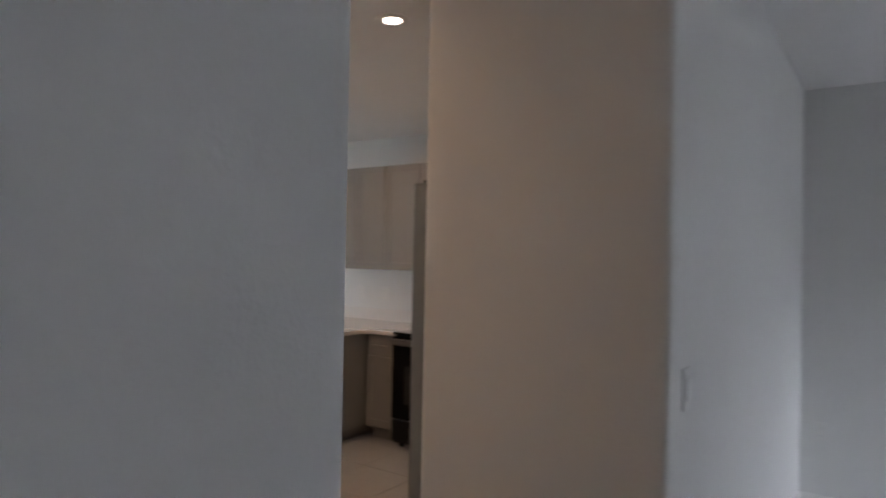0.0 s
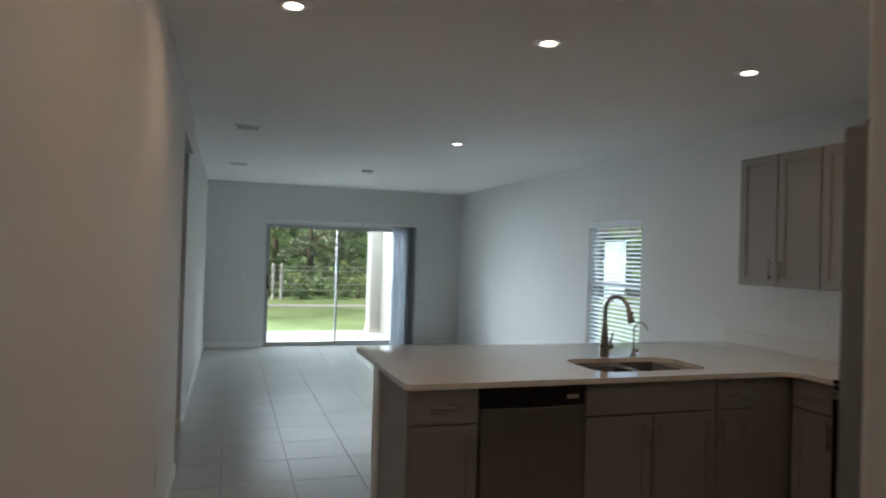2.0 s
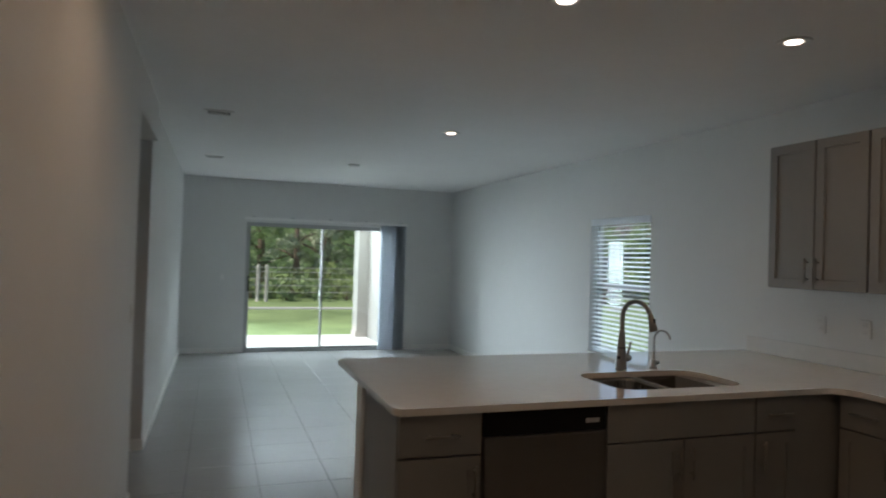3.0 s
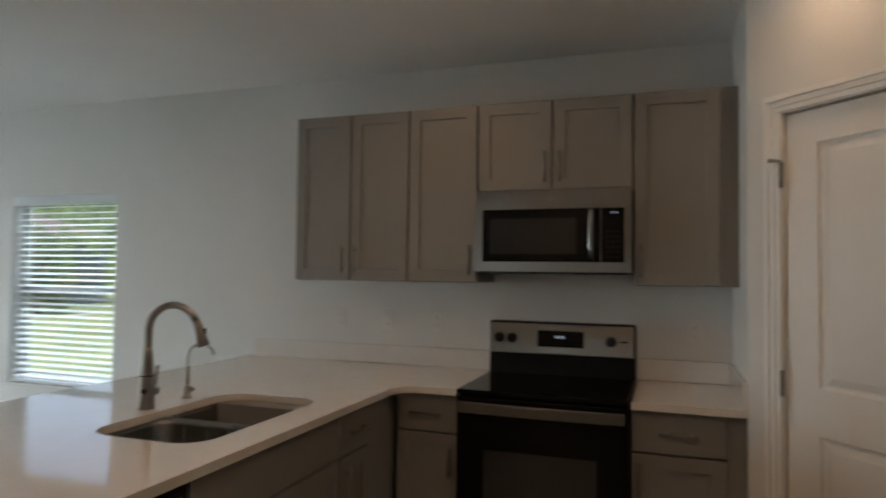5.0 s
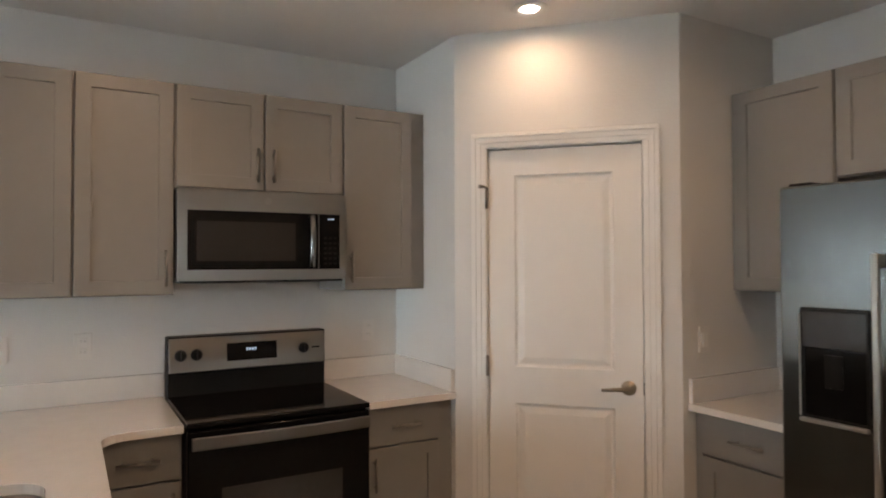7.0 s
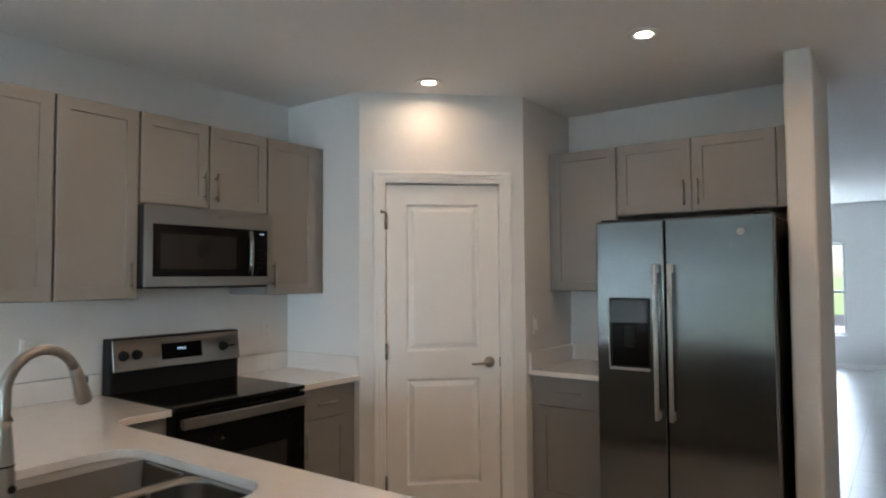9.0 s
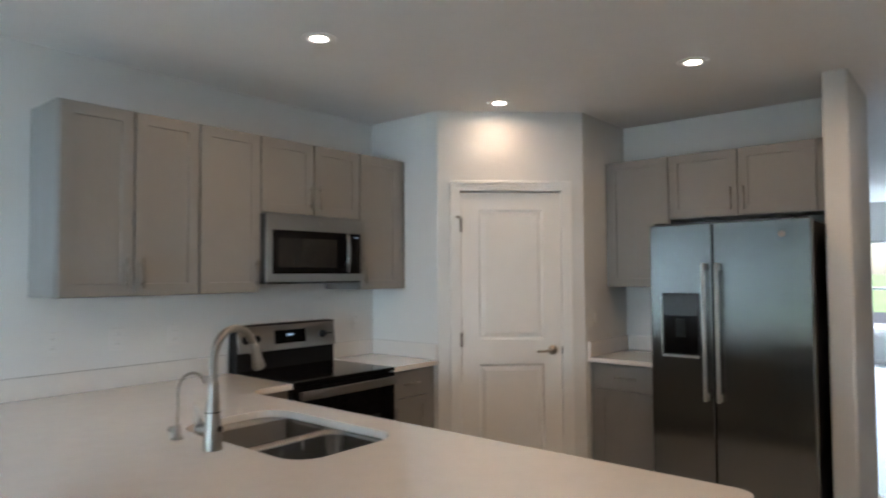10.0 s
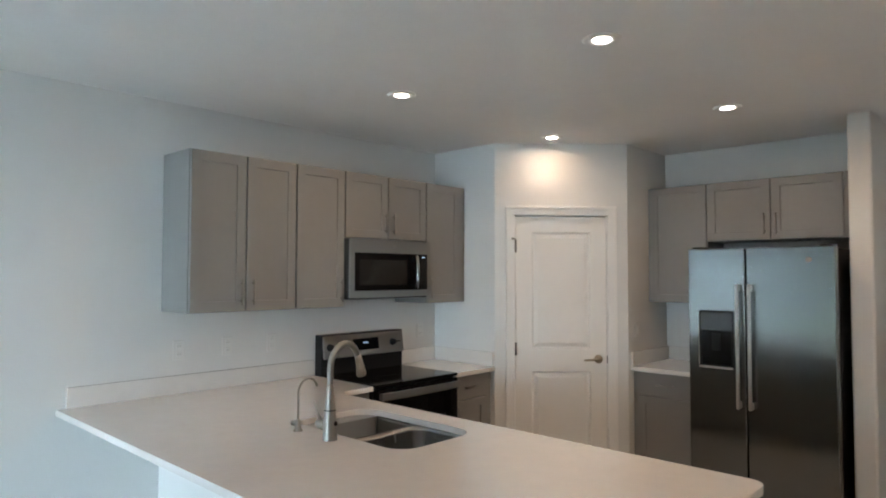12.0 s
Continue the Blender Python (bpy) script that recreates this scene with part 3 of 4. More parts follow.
tap2 = thing("water_dispenser", pose(-1.285, 1.37, CT, 0, 0, 10), "small nickel filtered-water tap with a thin curved spout", "faucet")
part("base", lathe(bmesh.new(), [(0.022, 0.0), (0.022, 0.004), (0.015, 0.010), (0.013, 0.045), (0.009, 0.055)]), FAUCET, tap2)
path = [(0, 0, 0.05), (0, 0, 0.11), (0, 0, 0.168)] + [(0, -0.06 + 0.06 * math.cos(radians(a)), 0.168 + 0.06 * math.sin(radians(a))) for a in range(15, 166, 15)]
part("spout", tube(bmesh.new(), path, 0.0055, 12), FAUCET, tap2)
part("handle", tube(bmesh.new(), [(0.006, 0, 0.030), (0.022, 0, 0.032), (0.034, 0, 0.034), (0.040, 0, 0.035)], [0.009, 0.012, 0.014, 0.009], 12), FAUCET, tap2)


# ---- appliances ----
rng = thing("electric_range", pose(-0.012, 0, 0, 0, 0, -90), "black glass-top electric range with a stainless backguard", "stove")
RW = 0.379
part("body", boxed(-RW, RW, -0.625, -0.03, 0.035, 0.898, bevel=0.003), BLACK, rng)
for x in (-1, 1):
    for y in (-0.58, -0.10):
        part("foot", disc(bmesh.new(), 0.018, 0.018, 0.0, 0.036, 12, Matrix.Translation((x * 0.33, y, 0))), BLACK, rng)
part("cooktop", boxed(-RW - 0.001, RW + 0.001, -0.665, -0.088, 0.899, 0.921, bevel=0.005), BLACKGLASS, rng, "glossy black glass cooktop")
bm = boxed(-RW, RW, -0.085, -0.004, 0.80, 1.195, bevel=0.006)
part("backguard", bm, BLACK, rng)
bm = bmesh.new()
panel = Matrix.Translation((0, -0.093, 1.108)) @ Matrix.Rotation(radians(-8), 4, "X")
box(bm, -RW + 0.006, RW - 0.006, -0.006, 0.008, -0.078, 0.080, bevel=0.003, m=panel)
face = part("control_panel", bm, STEELH, rng, "brushed stainless control panel")
part("display", boxed(-0.115, 0.125, -0.009, -0.004, -0.040, 0.045, bevel=0.002, m=panel), BLACKGLASS, face, "dark glass clock display")
for i in range(4):
    part("digit", boxed(-0.022 + i * 0.013, -0.0165 + i * 0.013, -0.0098, -0.0088, 0.006, 0.019, m=panel), DIGITS, face, "lit pale blue clock digit")
for x in (-0.322, -0.252, 0.262, 0.325)[:3]:
    bm = bmesh.new()
    lathe(bm, [(0.027, 0.0), (0.026, 0.006), (0.022, 0.010), (0.020, 0.026), (0.017, 0.029), (0.001, 0.029)], 24, panel @ Matrix.Translation((x, -0.006, 0.0)) @ Matrix.Rotation(radians(90), 4, "X"))
    k = part("knob", bm, BLACK, face)
    part("pointer", boxed(x - 0.003, x + 0.003, -0.044, -0.034, -0.018, 0.018, bevel=0.001, m=panel), BLACK, k)
part("badge_bar", boxed(0.305, 0.345, -0.0075, -0.0055, -0.004, 0.004, m=panel), BLACK, face)
door = part("oven_door", boxed(-RW + 0.002, RW - 0.002, -0.668, -0.627, 0.235, 0.890, bevel=0.006), BLACKGLASS, rng, "black glass oven door")
part("window", boxed(-0.25, 0.25, -0.6695, -0.667, 0.36, 0.66, bevel=0.001), GREYGLASS, door)
bm = bmesh.new()
N = 12
rows = []
for i in range(N + 1):
    x = -0.366 + 0.732 * i / N
    y = -0.704 - 0.012 * (1 - (x / 0.366) ** 2)
    rows.append([bm.verts.new(p) for p in ((x, y, 0.824), (x, y, 0.872), (x, y + 0.016, 0.872), (x, y + 0.016, 0.824))])
for p, q in zip(rows, rows[1:]):
    for k in range(4):
        bm.faces.new((p[k], q[k], q[(k + 1) % 4], p[(k + 1) % 4]))
bm.faces.new(rows[0])
bm.faces.new(list(reversed(rows[-1])))
bar = softened(part("handle", bm, STEELH, door, "wide flat stainless door handle"), 0.004, 2)
for x in (-0.345, 0.345):
    part("bracket", boxed(x - 0.016, x + 0.016, -0.693, -0.6685, 0.829, 0.867, bevel=0.003), STEELH, door)
part("drawer", boxed(-RW + 0.002, RW - 0.002, -0.662, -0.627, 0.06, 0.225, bevel=0.006), BLACK, rng)

mw = thing("microwave", pose(-0.032, 0, 0, 0, 0, -90), "stainless over-the-range microwave with a black glass door", "microwave")
MW = 0.378
part("body", boxed(-MW, MW, -0.352, -0.004, MWZ0 + 0.012, MWZ1, bevel=0.003), DARKGAP, mw, "dark grey metal case")


def bowed(x0, x1, z0, z1, y, bow, t, n=14):
    """A front plate that swells forward a little in its middle."""
    bm = bmesh.new()
    rows, front = [], []
    for i in range(n + 1):
        x = x0 + (x1 - x0) * i / n
        yy = y - bow * (1 - (x / MW) ** 2)
        rows.append([bm.verts.new(p) for p in ((x, yy, z0), (x, yy, z1), (x, y + t, z1), (x, y + t, z0))])
        front.append([bm.verts.new((x, yy, z)) for z in (z0, z1)])
    for a, b, p, q in zip(rows, rows[1:], front, front[1:]):
        for k in (1, 2, 3):
            bm.faces.new((a[k], b[k], b[(k + 1) % 4], a[(k + 1) % 4]))
        bm.faces.new((p[0], q[0], q[1], p[1])).smooth = True
    bm.faces.new(rows[0])
    bm.faces.new(list(reversed(rows[-1])))
    return bm


shell = part("front_frame", bowed(-MW, MW, MWZ0 + 0.004, MWZ1, -0.366, 0.018, 0.012), STEELH, mw, "brushed stainless front frame")
part("door_glass", bowed(-MW + 0.038, 0.236, MWZ0 + 0.052, MWZ1 - 0.094, -0.3672, 0.018, 0.004), BLACKGLASS, mw, "black glass door")
part("door_window", bowed(-MW + 0.075, 0.125, MWZ0 + 0.090, MWZ1 - 0.140, -0.3686, 0.018, 0.003), MESHWIN, mw, "dark grey mesh window")
panel2 = part("control_panel", bowed(0.240, MW - 0.034, MWZ0 + 0.052, MWZ1 - 0.094, -0.3672, 0.018, 0.004), BLACKGLASS, mw)
for i in range(3):
    part("digit", boxed(0.285 + i * 0.011, 0.289 + i * 0.011, -0.3794, -0.3776, MWZ1 - 0.121, MWZ1 - 0.113), DIGITS, panel2, "lit pale blue clock digit")
for r in range(6):
    for c in range(3):
        part("key", boxed(0.262 + c * 0.024, 0.278 + c * 0.024, -0.3786, -0.3766, MWZ0 + 0.072 + r * 0.024, MWZ0 + 0.082 + r * 0.024), MESHWIN, panel2)
bm = bmesh.new()
tube(bm, [(0.196, -0.410, MWZ0 + 0.062), (0.196, -0.420, MWZ0 + 0.12), (0.196, -0.423, (MWZ0 + MWZ1) / 2 - 0.02), (0.196, -0.420, MWZ1 - 0.16), (0.196, -0.410, MWZ1 - 0.104)], 0.0135, 14)
for z in (MWZ0 + 0.075, MWZ1 - 0.117):
    box(bm, 0.186, 0.206, -0.412, -0.380, z - 0.010, z + 0.010, bevel=0.003)
part("handle", bm, STEEL, mw, "curved stainless vertical handle")
part("badge", disc(bmesh.new(), 0.015, 0.015, 0, 0.002, 24, Matrix.Translation((0.0, -0.384, MWZ1 - 0.045)) @ Matrix.Rotation(radians(90), 4, "X")), NICKEL, mw, "small round silver badge")
part("underside", boxed(-MW + 0.01, MW - 0.01, -0.34, -0.02, MWZ0 - 0.006, MWZ0 + 0.012, bevel=0.002), BLACK, mw)
for x in (-0.22, 0.22):
    part("grease_filter", boxed(x - 0.11, x + 0.11, -0.30, -0.12, MWZ0 - 0.010, MWZ0 - 0.006), SLOT, mw)

FR0, FR1, FRY, FRH = -1.905, -2.820, -1.447, 1.803
FW = FR0 - FR1
fr = thing("refrigerator", pose(FR0, -2.225, 0, 0, 0, 180), "stainless side-by-side refrigerator with a door dispenser", "refrigerator")
D = -(FRY + 2.225)
part("body", boxed(0.003, FW - 0.003, D + 0.075, -0.02, 0.02, FRH - 0.012, bevel=0.004), BLACK, fr, "black painted case")
SEAM = FW * 0.419
part("grille", boxed(0.01, FW - 0.01, D + 0.055, D + 0.08, 0.02, 0.095), BLACK, fr)
dl = softened(part("door", boxed(0.0, SEAM - 0.003, D, D + 0.07, 0.10, FRH), STEEL, fr, "brushed stainless freezer door"), 0.010, 3)
dr = softened(part("door", boxed(SEAM + 0.003, FW, D, D + 0.07, 0.10, FRH), STEEL, fr, "brushed stainless refrigerator door"), 0.010, 3)
for d, x in ((dl, SEAM - 0.038), (dr, SEAM + 0.038)):
    bm = bmesh.new()
    box(bm, x - 0.011, x + 0.011, D - 0.062, D - 0.040, 0.735, 1.56, bevel=0.006)
    for z in (0.76, 1.535):
        box(bm, x - 0.0095, x + 0.0095, D - 0.045, D - 0.001, z - 0.022, z + 0.022, bevel=0.004)
    part("handle", bm, HANDLE, d, "long upright stainless handle")
X0, X1, Z0, Z1 = 0.078, SEAM - 0.080, 0.988, 1.370
disp = part("dispenser", pierced(bmesh.new(), "y", D - 0.008, D - 0.0012, X0, X1, Z0, Z1, [(X0 + 0.012, X1 - 0.012, Z0 + 0.018, Z1 - 0.13)]), BLACK, dl, "recessed black water and ice dispenser")
part("recess", boxed(X0 + 0.013, X1 - 0.013, D - 0.0035, D - 0.0013, Z0 + 0.019, Z1 - 0.131), BLACKGLASS, disp)
part("panel", boxed(X0 + 0.006, X1 - 0.006, D - 0.011, D - 0.008, Z1 - 0.128, Z1 - 0.006, bevel=0.001), GREYGLASS, disp)
part("side_trim", boxed(X0 - 0.005, X0 + 0.001, D - 0.012, D - 0.0012, Z0 + 0.012, Z1 - 0.012, bevel=0.001), HANDLE, disp, "thin bright steel edge")
part("top_trim", boxed(X0 + 0.004, X1 - 0.004, D - 0.013, D - 0.0012, Z1 + 0.0005, Z1 + 0.007, bevel=0.002), GREYGLASS, disp)
part("paddle", boxed((X0 + X1) / 2 - 0.03, (X0 + X1) / 2 + 0.03, D - 0.012, D - 0.004, Z0 + 0.12, Z1 - 0.15, bevel=0.003), BLACK, disp)
part("drip_tray", boxed(X0 + 0.002, X1 - 0.002, D - 0.026, D - 0.0015, Z0 - 0.004, Z0 + 0.010, bevel=0.003), HANDLE, disp)
part("badge", disc(bmesh.new(), 0.019, 0.019, 0, 0.002, 24, Matrix.Translation((FW - 0.15, D - 0.0, FRH - 0.085)) @ Matrix.Rotation(radians(90), 4, "X")), KICK, fr, "small round grey badge")
for x in (0.06, FW - 0.06):
    part("hinge_cover", boxed(x - 0.04, x + 0.04, D + 0.03, D + 0.13, FRH - 0.011, FRH + 0.012, bevel=0.004), BLACK, fr)

dw = thing("dishwasher", pose(-2.656, FACE + 0.621, 0), "stainless dishwasher with a black control strip", "dishwasher")
part("tub", boxed(0.004, 0.609, -0.585, -0.005, 0.10, 0.878), BLACK, dw)
panel3 = part("control_strip", boxed(0.006, 0.607, -0.622, -0.586, 0.770, 0.880, bevel=0.004), BLACK, dw, "black recessed control strip")
part("display", boxed(0.50, 0.57, -0.6235, -0.6215, 0.806, 0.826), SLOT, panel3)
softened(part("door", boxed(0.006, 0.607, -0.632, -0.586, 0.115, 0.768), STEELH, dw, "brushed stainless door"), 0.006, 3)
part("toe_kick", boxed(0.004, 0.609, -0.54, -0.52, 0.0, 0.10), BLACK, dw)

# ---- pantry door ----
pd = thing("door_1", DIAG, "closed white two-panel pantry door with a nickel lever", "door", kind="structure")


def panelled(x0, x1, z0, z1, y0, y1, panels):
    """A slab with moulded, slightly sunk panels on its -y face."""
    bm = bmesh.new()
    pierced(bm, "y", y0, y1, x0, x1, z0, z1, panels)
    for a, b, c, d in panels:
        rings = []
        for inset, y in ((0.0, y0), (0.010, y0 + 0.011), (0.018, y0 + 0.012), (0.046, y0 + 0.003), (0.052, y0 + 0.003)):
            rings.append([bm.verts.new(p) for p in ((a + inset, y, c + inset), (b - inset, y, c + inset), (b - inset, y, d - inset), (a + inset, y, d - inset))])
        for p, q in zip(rings, rings[1:]):
            for i in range(4):
                bm.faces.new((p[i], p[(i + 1) % 4], q[(i + 1) % 4], q[i]))
        bm.faces.new(rings[-1])
    return bm


leaf = part("door_leaf", panelled(DOOR0, DOOR1, 0.012, DOORTOP - 0.004, 0.018, 0.053, [(DOOR0 + 0.125, DOOR1 - 0.125, 0.235, 0.875), (DOOR0 + 0.125, DOOR1 - 0.125, 1.045, DOORTOP - 0.125)]), DOORWHITE, pd)
bm = bmesh.new()
for a in ((DOOR0 - 0.0145, DOOR0 - 0.003, 0, DOORTOP + 0.011), (DOOR1 + 0.003, DOOR1 + 0.0145, 0, DOORTOP + 0.011)):
    box(bm, a[0], a[1], 0.0005, 0.1145, a[2], a[3])
box(bm, DOOR0 - 0.003, DOOR1 + 0.003, 0.0005, 0.1145, DOORTOP + 0.003, DOORTOP + 0.0115)
part("jamb", bm, TRIM, pd)
CW = 0.068
for side, x in ((-1, DOOR0 - 0.008), (1, DOOR1 + 0.008)):
    bm = bmesh.new()
    for k, (a, b, t) in enumerate(((0.0, 0.022, 0.009), (0.022, 0.046, 0.013), (0.046, CW, 0.018))):
        box(bm, min(x + side * a, x + side * b), max(x + side * a, x + side * b), -t, -0.0005, 0, DOORTOP + 0.008 + a, bevel=0.002)
    part("casing", bm, TRIM, pd, "stepped white door casing")
bm = bmesh.new()
for a, b, t in ((0.0, 0.022, 0.009), (0.022, 0.046, 0.013), (0.046, CW, 0.018)):
    box(bm, DOOR0 - 0.008 - b, DOOR1 + 0.008 + b, -t - 0.0008, -0.0005, DOORTOP + 0.008 + a, DOORTOP + 0.008 + b, bevel=0.002)
part("head_casing", bm, TRIM, pd, "stepped white door casing")
lx, lz = DOOR1 - 0.065, 0.97
bm = bmesh.new()
lathe(bm, [(0.033, 0.0), (0.033, 0.006), (0.028, 0.011), (0.012, 0.013), (0.011, 0.045), (0.001, 0.046)], 28, Matrix.Translation((lx, 0.018, lz)) @ Matrix.Rotation(radians(90), 4, "X"))
tube(bm, [(lx + 0.008, -0.028, lz), (lx - 0.03, -0.030, lz), (lx - 0.08, -0.030, lz - 0.004), (lx - 0.118, -0.027, lz - 0.006)], [0.010, 0.0095, 0.0085, 0.007], 14)
part("lever_handle", bm, BRASSY, leaf, "satin nickel lever handle on a round rose")
for z in (0.26, 1.05, 1.84):
    bm = bmesh.new()
    tube(bm, [(DOOR0 - 0.0015, -0.010, z - 0.048), (DOOR0 - 0.0015, -0.010, z + 0.048)], 0.0085, 12)
    part("hinge", bm, NICKEL, pd, "nickel hinge knuckle")
bm = bmesh.new()
tube(bm, [(DOOR0 - 0.002, -0.008, 1.892), (DOOR0 - 0.012, -0.030, 1.895), (DOOR0 - 0.032, -0.045, 1.896)], [0.006, 0.006, 0.009], 10)
part("door_stop", bm, NICKEL, pd, "small nickel hinge-pin door stop")
part("strike", boxed(DOOR1 - 0.001, DOOR1 + 0.008, 0.0045, 0.016, 0.942, 0.998), DARKGAP, pd)

# ---- sliding door, windows and blinds ----
sd = thing("door_2", pose(0, NORTH, 0), "white framed two-panel sliding glass door to the patio", "sliding door", kind="structure")
x0, x1, zt = SLIDE[0], SLIDE[1], SLIDE[3]
bm = bmesh.new()
for a in ((x0, x0 + 0.028, 0.03, zt - 0.03), (x1 - 0.028, x1, 0.03, zt - 0.03), (x0, x1, zt - 0.03, zt), (x0, x1, 0.0, 0.03)):
    box(bm, a[0] + 0.0005, a[1] - 0.0005, 0.03, 0.13, a[2], a[3] - 0.0005)
part("frame", bm, ALU, sd)
XMID = -2.165
for a, b, y in ((x0 + 0.028, XMID + 0.015, 0.05), (XMID - 0.015, x1 - 0.028, 0.095)):
    bm = bmesh.new()
    for c in ((a, a + 0.030, 0.03, zt - 0.03), (b - 0.030, b, 0.03, zt - 0.03), (a + 0.030, b - 0.030, 0.03, 0.068), (a + 0.030, b - 0.030, zt - 0.060, zt - 0.03)):
        box(bm, c[0] + 0.001, c[1] - 0.001, y - 0.018, y + 0.018, c[2] + 0.001, c[3] - 0.001)
    sash = part("sash", bm, ALU, sd)
    pane = part("pane", boxed(a + 0.027, b - 0.027, y - 0.003, y + 0.003, 0.064, zt - 0.057), GLASS, sash)
    pane.visible_shadow = False
    if y < 0.06:
        part("pull_handle", boxed(a + 0.004, a + 0.032, y - 0.050, y - 0.018, 0.93, 1.16, bevel=0.006), BLACK, sash, "black pull handle")
vb = thing("vertical_blind", pose(0, NORTH, 0), "grey-blue vertical blinds drawn to one side of the sliding door", "blind")
part("headrail", boxed(x0 - 0.03, -0.80, -0.085, -0.035, zt + 0.035, zt + 0.075, bevel=0.004), TRIM, vb)
for i in range(5):
    xx = x0 + 0.1 + i * 0.58
    part("bracket", boxed(xx - 0.02, xx + 0.02, -0.04, -0.0005, zt + 0.05, zt + 0.09, bevel=0.002), ALU, vb)
NV = 18
for i in range(NV):
    xx = -1.235 + i * (0.39 / (NV - 1))
    m = Matrix.Translation((xx, -0.060, 0)) @ Matrix.Rotation(radians(56 + 14 * math.sin(i * 2.1)), 4, "Z")
    bm = bmesh.new()
    rows = [[bm.verts.new(m @ Vector((s * 0.0445, 0.006 * (1 - s * s), z))) for s in (-1, -0.5, 0, 0.5, 1)] for z in (0.015, zt + 0.034)]
    for k in range(4):
        bm.faces.new((rows[0][k], rows[0][k + 1], rows[1][k + 1], rows[1][k]))
    bmesh.ops.solidify(bm, geom=bm.faces[:], thickness=0.0015)
    part("vane", bm, VANE, vb)

wn = thing("window_1", pose(0, 0, 0), "white single-hung side window with a deep sill", "window", kind="structure")
y0, y1, z0, z1 = WIN
ZM = (z0 + z1) / 2
bm = bmesh.new()
for a in ((y0, y0 + 0.04, z0, z1), (y1 - 0.04, y1, z0, z1), (y0 + 0.04, y1 - 0.04, z0, z0 + 0.05), (y0 + 0.04, y1 - 0.04, z1 - 0.04, z1), (y0 + 0.04, y1 - 0.04, ZM - 0.022, ZM + 0.022)):
    box(bm, 0.085, 0.135, a[0] + 0.0005, a[1] - 0.0005, a[2] + 0.0005, a[3] - 0.0005)
part("window_frame", bm, ALU, wn)
for a, b in ((z0 + 0.045, ZM - 0.02), (ZM + 0.02, z1 - 0.036)):
    p = part("pane", boxed(0.107, 0.112, y0 + 0.036, y1 - 0.036, a, b), GLASS, wn)
    p.visible_shadow = False
part("window_sill", boxed(-0.025, 0.084, y0 - 0.02, y1 + 0.02, z0 - 0.02, z0 + 0.001, bevel=0.004), QUARTZ, wn)
bl = thing("horizontal_blind", pose(0, 0, 0), "white horizontal slatted blind, lowered and half open", "blind")
part("headrail", boxed(0.012, 0.066, y0 + 0.006, y1 - 0.006, z1 - 0.05, z1 - 0.002, bevel=0.004), SLAT, bl)
part("valance", boxed(-0.006, 0.004, y0 + 0.003, y1 - 0.003, z1 - 0.072, z1 - 0.002, bevel=0.003), SLAT, bl)
NS = 29
for i in range(NS):
    z = z0 + 0.045 + i * (z1 - z0 - 0.13) / (NS - 1)
    bm = boxed(-0.025, 0.025, y0 + 0.012, y1 - 0.012, -0.0014, 0.0014, m=Matrix.Translation((0.040, 0, z)) @ Matrix.Rotation(radians(-14), 4, "Y"))
    part("slat", bm, SLAT, bl)
part("bottom_rail", boxed(0.016, 0.064, y0 + 0.012, y1 - 0.012, z0 + 0.006, z0 + 0.024, bevel=0.004), SLAT, bl)
for y in (y0 + 0.14, y1 - 0.14):
    part("ladder_cord", tube(bmesh.new(), [(0.0125, y, z0 + 0.02), (0.0125, y, z1 - 0.05)], 0.0012, 6), SLAT, bl)

wf = thing("window_2", pose(0, SOUTH, 0), "white single-hung front window, bright outside", "window", kind="structure")
x0, x1, z0, z1 = FRONT
ZM = (z0 + z1) / 2 - 0.05
bm = bmesh.new()
for a in ((x0, x0 + 0.04, z0, z1), (x1 - 0.04, x1, z0, z1), (x0 + 0.04, x1 - 0.04, z0, z0 + 0.05), (x0 + 0.04, x1 - 0.04, z1 - 0.04, z1), (x0 + 0.04, x1 - 0.04, ZM - 0.022, ZM + 0.022)):
    box(bm, a[0] + 0.0005, a[1] - 0.0005, -0.10, -0.05, a[2] + 0.0005, a[3] - 0.0005)
part("window_frame", bm, ALU, wf)
for a, b in ((z0 + 0.045, ZM - 0.02), (ZM + 0.02, z1 - 0.036)):
    p = part("pane", boxed(x0 + 0.036, x1 - 0.036, -0.078, -0.073, a, b), GLASS, wf)
    p.visible_shadow = False
part("window_sill", boxed(x0 - 0.02, x1 + 0.02, -0.049, 0.025, z0 - 0.02, z0 + 0.001, bevel=0.004), QUARTZ, wf)

# ---- outdoors ----
GROUND = -0.16
bm = bmesh.new()
v = [bm.verts.new(p) for p in ((-400, -400, GROUND), (400, -400, GROUND), (400, 400, GROUND), (-400, 400, GROUND))]
bm.faces.new(v)
solid("ground", bm, GRASS, "mown green lawn reaching to the trees")
solid("pavement", boxed(-5.4, -0.5, NORTH + 0.17, 10.78, GROUND - 0.1, -0.03, bevel=0.01), CONCRETE, "pale concrete patio slab outside the sliding door")
solid("kerb", boxed(-30, 30, 18.1, 18.35, GROUND - 0.1, GROUND + 0.05, bevel=0.02), CONCRETE, "narrow pale concrete edging across the lawn")
softened(solid("wall_patio", boxed(-0.98, -0.80, NORTH + 0.165, 10.34, -0.03, 2.60), STUCCO, "pale stucco side wall of the covered patio"), 0.01)
pillar = thing("column", pose(-1.00, 10.545, -0.03), "square pale stucco patio column", "column")
softened(part("shaft", boxed(-0.19, 0.22, -0.195, 0.20, 0.10, 2.63), STUCCO, pillar), 0.012)
softened(part("plinth", boxed(-0.21, 0.24, -0.195, 0.22, 0.0, 0.10), STUCCO, pillar), 0.008)
